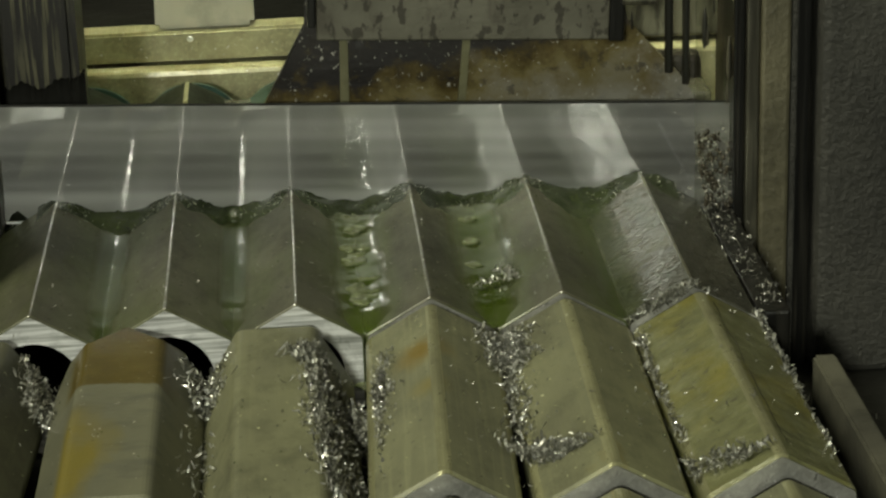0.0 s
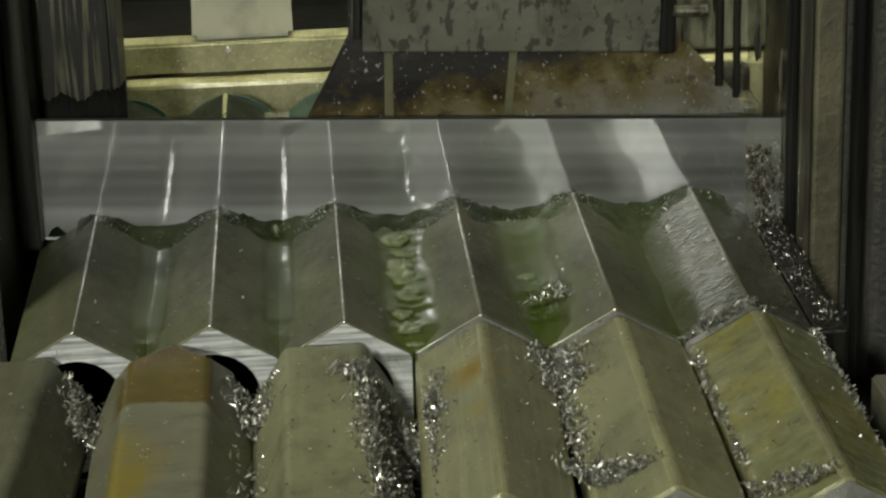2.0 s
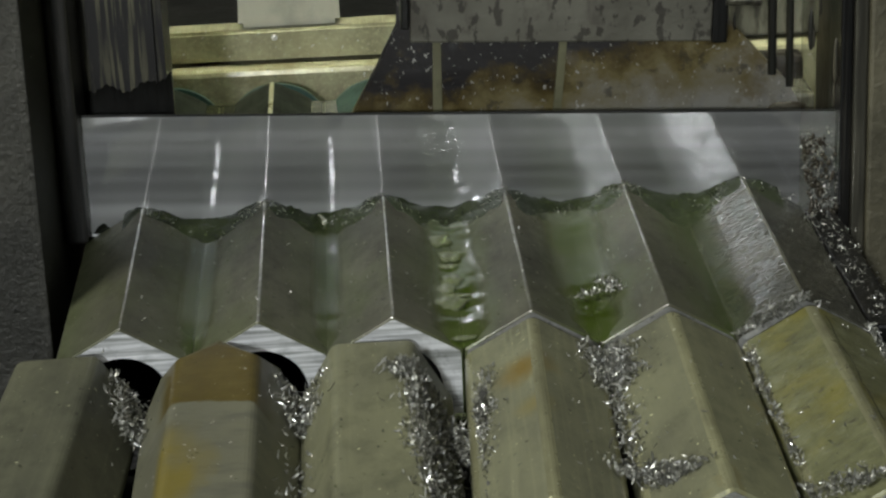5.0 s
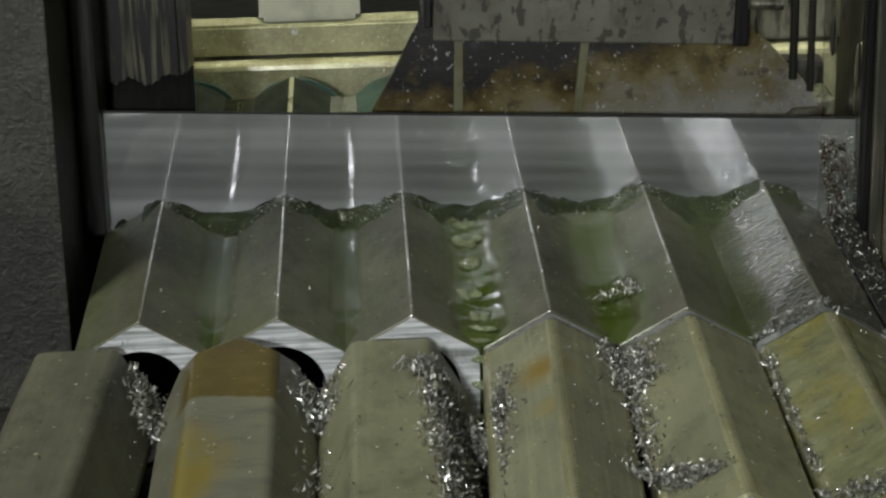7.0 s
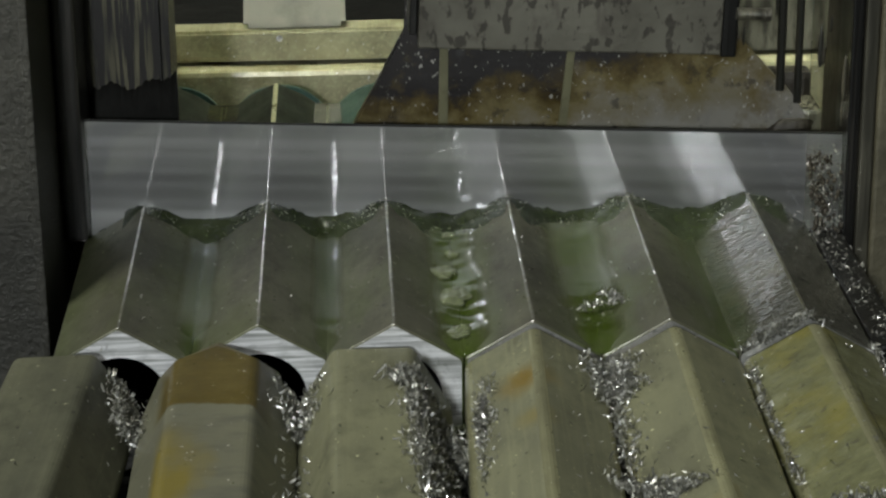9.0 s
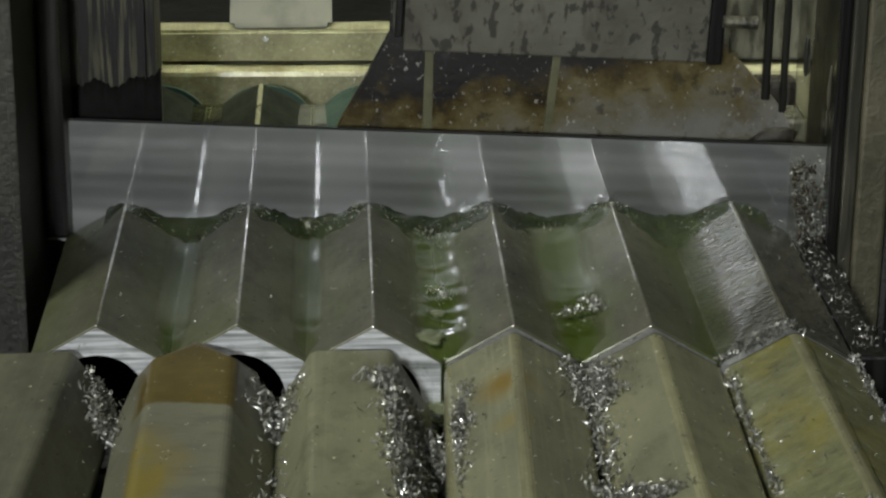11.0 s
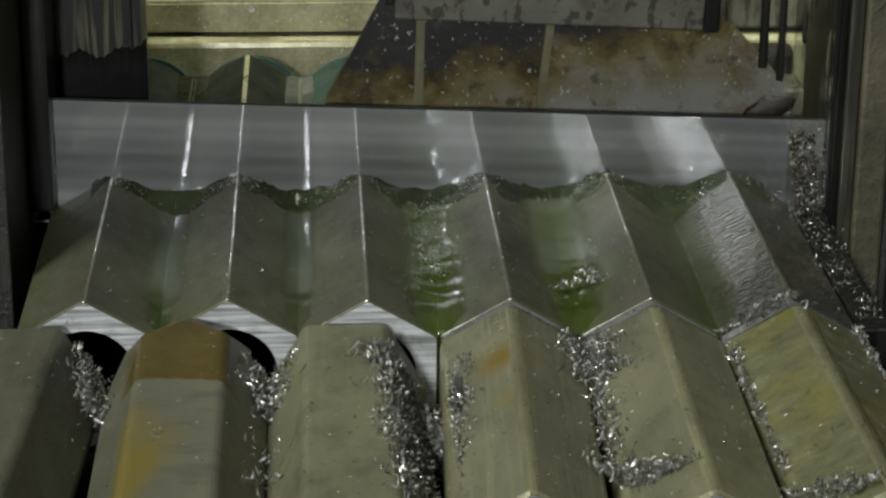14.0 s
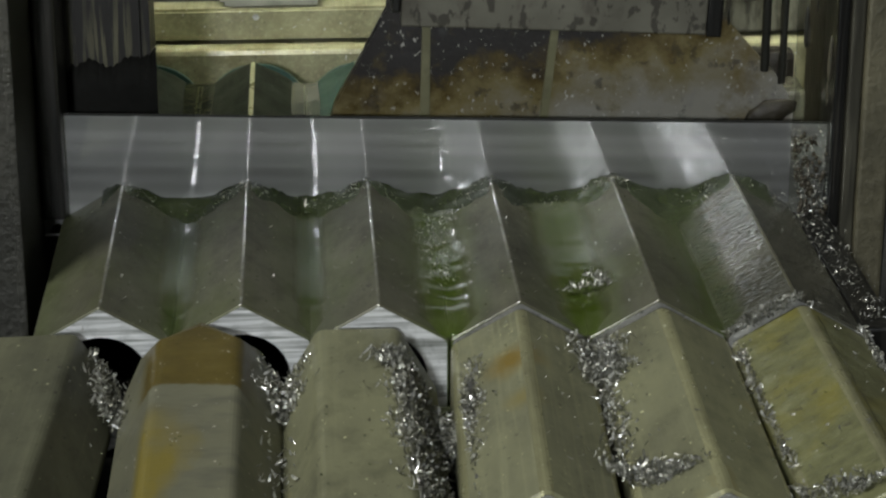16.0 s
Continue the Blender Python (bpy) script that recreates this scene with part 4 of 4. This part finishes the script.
chip_heap("metal_chips", strewn(150, -0.0055, -0.0005, -0.040, -0.062, 43, lambda x: max(front_z(x), -0.020), 0.0040, 0.0022), SL + "bridging the gap between two pieces", sizes=(0.0013, 0.0038), seed=43)
cake("chip_cake", -0.0130, -0.0085, -0.026, -0.119, 0.0062, 0.0040, front_z, 3, "dark packed chips on the side of a cut piece")
cake("chip_cake", 0.0046, -0.0008, -0.024, -0.117, 0.0026, 0.0022, front_z, 8, "dark packed chips between two cut pieces")
chip_heap("metal_chips", strewn(420, 0.0420, 0.0408, -0.002, -0.036, 12, front_z, 0.0024, 0.0034, 0.002), SL + "in the groove between two cut pieces", seed=12)
chip_heap("metal_chips", strewn(260, 0.0405, 0.0500, -0.088, -0.102, 13, front_z, 0.0024, 0.0030, 0.003), SL + "heaped at the end of the groove", seed=13)
chip_heap("metal_chips", strewn(120, 0.0408, 0.0405, -0.034, -0.085, 14, front_z, 0.0012, 0.0018), SL + "along a seam", seed=14)
chip_heap("metal_chips", strewn(110, 0.0818, 0.0820, -0.006, -0.112, 15, front_z, 0.0010, 0.0007), SL + "along the seam beside the yellow piece", seed=15)
chip_heap("metal_chips", strewn(260, 0.0845, 0.0985, -0.001, -0.003, 16, lambda x: max(front_z(x), top_z(x) - 0.0005), 0.0022, 0.0024), SL + "caught on the rim of a bar", seed=16)
chip_heap("metal_chips", strewn(90, 0.0850, 0.0960, -0.104, -0.116, 26, front_z, 0.0020, 0.0030), SL + "at the near end of the yellow piece", seed=26)
chip_heap("metal_chips", strewn(170, 0.1205, 0.1225, 0.004, -0.112, 17, front_z, 0.0010, 0.0012), SL + "along the outer edge of a piece", seed=17)
chip_heap("metal_chips", strewn(170, -0.0475, -0.0480, -0.010, -0.036, 18, lambda x: max(front_z(x), -0.022), 0.0030, 0.0028), SL + "between the stained and the plain piece", seed=18)
chip_heap("metal_chips", strewn(34, -0.0490, -0.0490, -0.045, -0.115, 19, lambda x: max(front_z(x), -0.024), 0.0012, 0.0020), SL + "low between two pieces", seed=19)
chip_heap("metal_chips", strewn(170, -0.0985, -0.0950, -0.006, -0.035, 20, lambda x: max(front_z(x), -0.022), 0.0025, 0.0022), SL + "under the bored end", seed=20)
chip_heap("metal_chips", strewn(28, 0.0475, 0.0462, 0.026, 0.036, 21, lambda x: max(top_z(x), -0.0066), 0.0018, 0.0016), SL + "stranded in the coolant", seed=21)
chip_heap("metal_chips", strewn(12, 0.0340, 0.0440, 0.023, 0.027, 22, lambda x: max(top_z(x), -0.0066), 0.0010, 0.0016), SL + "stranded in the coolant", seed=22)
# fine chips caught in the sludge along the cut
lip_spots = []
rl = random.Random(44)
while len(lip_spots) < 620:
    x = rl.uniform(-0.100, 0.119)
    if noise.noise((x * 55, 3.0, 0)) + (0.25 if x > -0.01 else 0.0) < rl.uniform(-0.25, 0.45):
        continue
    back = abs(rl.gauss(0, 0.0045))
    near = max(0.0, 1 - back / 0.011)
    lip_spots.append((x, BLADE_Y - 0.0022 - back, max(top_z(x), -0.0080) + 0.0013 * near + 0.0003))
chip_heap("metal_chips", lip_spots, SL + "caught in the sludge along the cut", sizes=(0.0008, 0.0022), seed=44, lean=0.9)
# loose flecks
flecks = []
rf = random.Random(8)
for _ in range(190):
    x, y = rf.uniform(0.0, 0.122), rf.uniform(-0.115, -0.004)
    flecks.append((x, y, front_z(x) + 0.0003))
for _ in range(40):
    x, y = rf.uniform(-0.13, -0.01), rf.uniform(-0.115, -0.004)
    flecks.append((x, y, max(front_z(x), -0.024) + 0.0003))
for _ in range(230):
    x, y = rf.uniform(-0.10, 0.118), rf.uniform(0.004, 0.105)
    flecks.append((x, y, top_z(x) + 0.0003))
chip_heap("metal_flecks", flecks, "single bright steel flecks on the oily bars", sizes=(0.0007, 0.0024), seed=9, lean=0.35)

# chips clinging beside the guide post, from the blade down over the outer bar
clung = []
rc = random.Random(31)
for _ in range(300):
    u = rc.random()
    z = 0.0165 - 0.036 * u
    x = 0.1195 + 0.005 * abs(rc.gauss(0, 1)) + 0.004 * u
    clung.append((min(x, 0.131), BLADE_Y - 0.0016 - rc.random() * 0.004 - 0.006 * u, z))
for _ in range(280):
    u = rc.random()
    x = 0.1235 + 0.003 * rc.gauss(0, 1) + 0.006 * u * 0.5
    y = 0.104 - 0.098 * u
    clung.append((x, y, max(-0.0145, top_z(min(x, 0.1205))) + rc.random() * 0.003))
for k in range(6):
    sx, top = 0.1192 + 0.0019 * k + rc.uniform(-0.0004, 0.0004), rc.uniform(0.008, 0.020)
    for i in range(34):
        clung.append((sx + rc.gauss(0, 0.00045) + 0.00012 * i, BLADE_Y - 0.0030 - rc.random() * 0.003, top - 0.0009 * i - rc.random() * 0.0008))
onbed = [(rc.uniform(0.146, 0.200), rc.uniform(-0.130, 0.085), SHELF + 0.0006) for _ in range(120)]
clots = bmesh.new()
for _ in range(160):
    u = rc.random()
    at = Vector((min(0.1312, 0.1190 + 0.0045 * abs(rc.gauss(0, 1)) + 0.0045 * u), BLADE_Y - 0.0022 - rc.random() * 0.003 - 0.006 * u, 0.014 - 0.034 * u))
    bmesh.ops.create_icosphere(clots, subdivisions=1, radius=rc.uniform(0.0003, 0.0010), matrix=Matrix.Translation(at) @ Matrix.Diagonal((rc.uniform(0.6, 1), 0.7, rc.uniform(0.9, 1.8), 1)))
thing("oil_clots", clots, NUB, "dark oily clots hanging among chips beside the guide", "oil clots", "stuff", smooth=True)
chip_heap("metal_chips", onbed, SL + "scattered on the black bed", seed=35)
chip_heap("metal_chips", clung, SL + "clinging beside the guide post", seed=31, sizes=(0.0008, 0.0022))
thing("chip_shield", box(bmesh.new(), 0.1215, 0.1318, 0.004, 0.1075, BEDZ, -0.0125, 0.001), DARKSTEEL, "dark strip between the outer bar and the guide", "machine strip")
rim = []
for _ in range(170):
    x = rc.uniform(-0.09, 0.115)
    rim.append((x, BLADE_Y - 0.0030 - rc.random() ** 2 * 0.007, max(top_z(x), -0.0085) + 0.0010 + rc.random() * 0.0008))
chip_heap("metal_chips", rim, "fine wet chips along the saw cut", sizes=(0.0005, 0.0013), seed=33)

# beads of coolant
bm = bmesh.new()
rb = random.Random(77)
for _ in range(230):
    x = rb.uniform(-0.115, 0.118)
    near = rb.random() < 0.45
    y = rb.uniform(-0.112, -0.006) if near else rb.uniform(0.004, 0.100)
    z = max(front_z(x), -0.02) if near else top_z(x)
    r = rb.uniform(0.0002, 0.0006)
    bmesh.ops.create_icosphere(bm, subdivisions=1, radius=r, matrix=Matrix.Translation((x, y, z)) @ Matrix.Diagonal((1, rb.uniform(0.8, 1.8), 0.45, 1)))
thing("coolant_beads", bm, FOAM, "clear coolant beads on the oily steel", "coolant", "stuff", smooth=True)

# clumps that wash out of the cut and settle in the groove
CLUMPS = []
for k in range(4):
    rk = random.Random(50 + k)
    pts = [(rk.gauss(0, 0.0030), rk.gauss(0, 0.0055), 0.0006 + rk.random() * 0.0010) for _ in range(70)]
    CLUMPS.append(chip_heap("washed_chips", pts, SL + "washed along the groove by coolant", seed=60 + k, sizes=(0.0008, 0.0019)))


# ---------------------------------------------------------------- movement
BLADE_ROWS = [(0, 0.0287, 2.50), (1.5, 0.0283, 2.50), (4.5, 0.0270, 2.48), (7, 0.0258, 2.40), (9, 0.0245, 2.30), (11.5, 0.0233, 2.25),
              (12.5, 0.0223, 2.10), (14.5, 0.0212, 2.00), (16, 0.0202, 1.65)]


def motions():
    walk(blade, [(t, pose(0, BLADE_Y, z, 0, r, 0)) for t, z, r in BLADE_ROWS])
    # foam comes out from under the blade, drifts down the groove and drops over the bar ends
    for ob, start, groove, side, high, pace, rr in FOAM_RUN:
        x, spin = GROOVE[groove] + side, rr.uniform(-25, 25)
        far, near = 0.1035, 0.0060 if groove == 2 else 0.0340
        hidden, gone = pose(x, 0.1065, -0.0175), pose(GROOVE[groove], near - 0.0068, -0.034, 0, 0, spin)
        path = [(start - 0.4, hidden), (start, pose(x, far, high - 0.0010))]
        run = (far - near) / pace
        for u in (0.2, 0.4, 0.6, 0.8, 1.0):
            path.append((start + run * u, pose(x + 0.0005 * math.sin(5 * u + start), far - (far - near) * u, high, 0, 0, spin * u)))
        path += [(start + run + 0.35, pose(GROOVE[groove], near - 0.0064, -0.0160, 0, 0, spin)), (start + run + 0.7, gone)]
        rows = [(t, m) for t, m in path if 0 <= t <= 16]
        if path[0][0] > 0:
            rows.insert(0, (0, hidden))
        elif path[-1][0] < 0:
            rows.insert(0, (0, gone))
        else:
            a = max((p for p in path if p[0] <= 0), key=lambda p: p[0])
            b = min((p for p in path if p[0] > 0), key=lambda p: p[0])
            rows.insert(0, (0, a[1].lerp(b[1], -a[0] / (b[0] - a[0]))))
        rows.append((16, rows[-1][1])) if rows[-1][0] < 15.9 else None
        walk(ob, rows)
    for k, ob in enumerate(CLUMPS):
        go, stop = 9.0 + 1.3 * k, 11.2 + 1.3 * k
        y_end = 0.040 + 0.015 * k
        x = GROOVE[2] + 0.001 * (k % 2)
        rows = [(0, pose(x, BLADE_Y - 0.010, -0.0125)), (go, pose(x, BLADE_Y - 0.010, -0.0122)), (go + 0.5, pose(x, BLADE_Y - 0.012, -0.0074, 0, 0, 10)),
                (stop, pose(x, y_end, -0.0074, 0, 0, -15)), (16, pose(x, y_end - 0.001, -0.0074, 0, 0, -18))]
        walk(ob, rows)


motions()
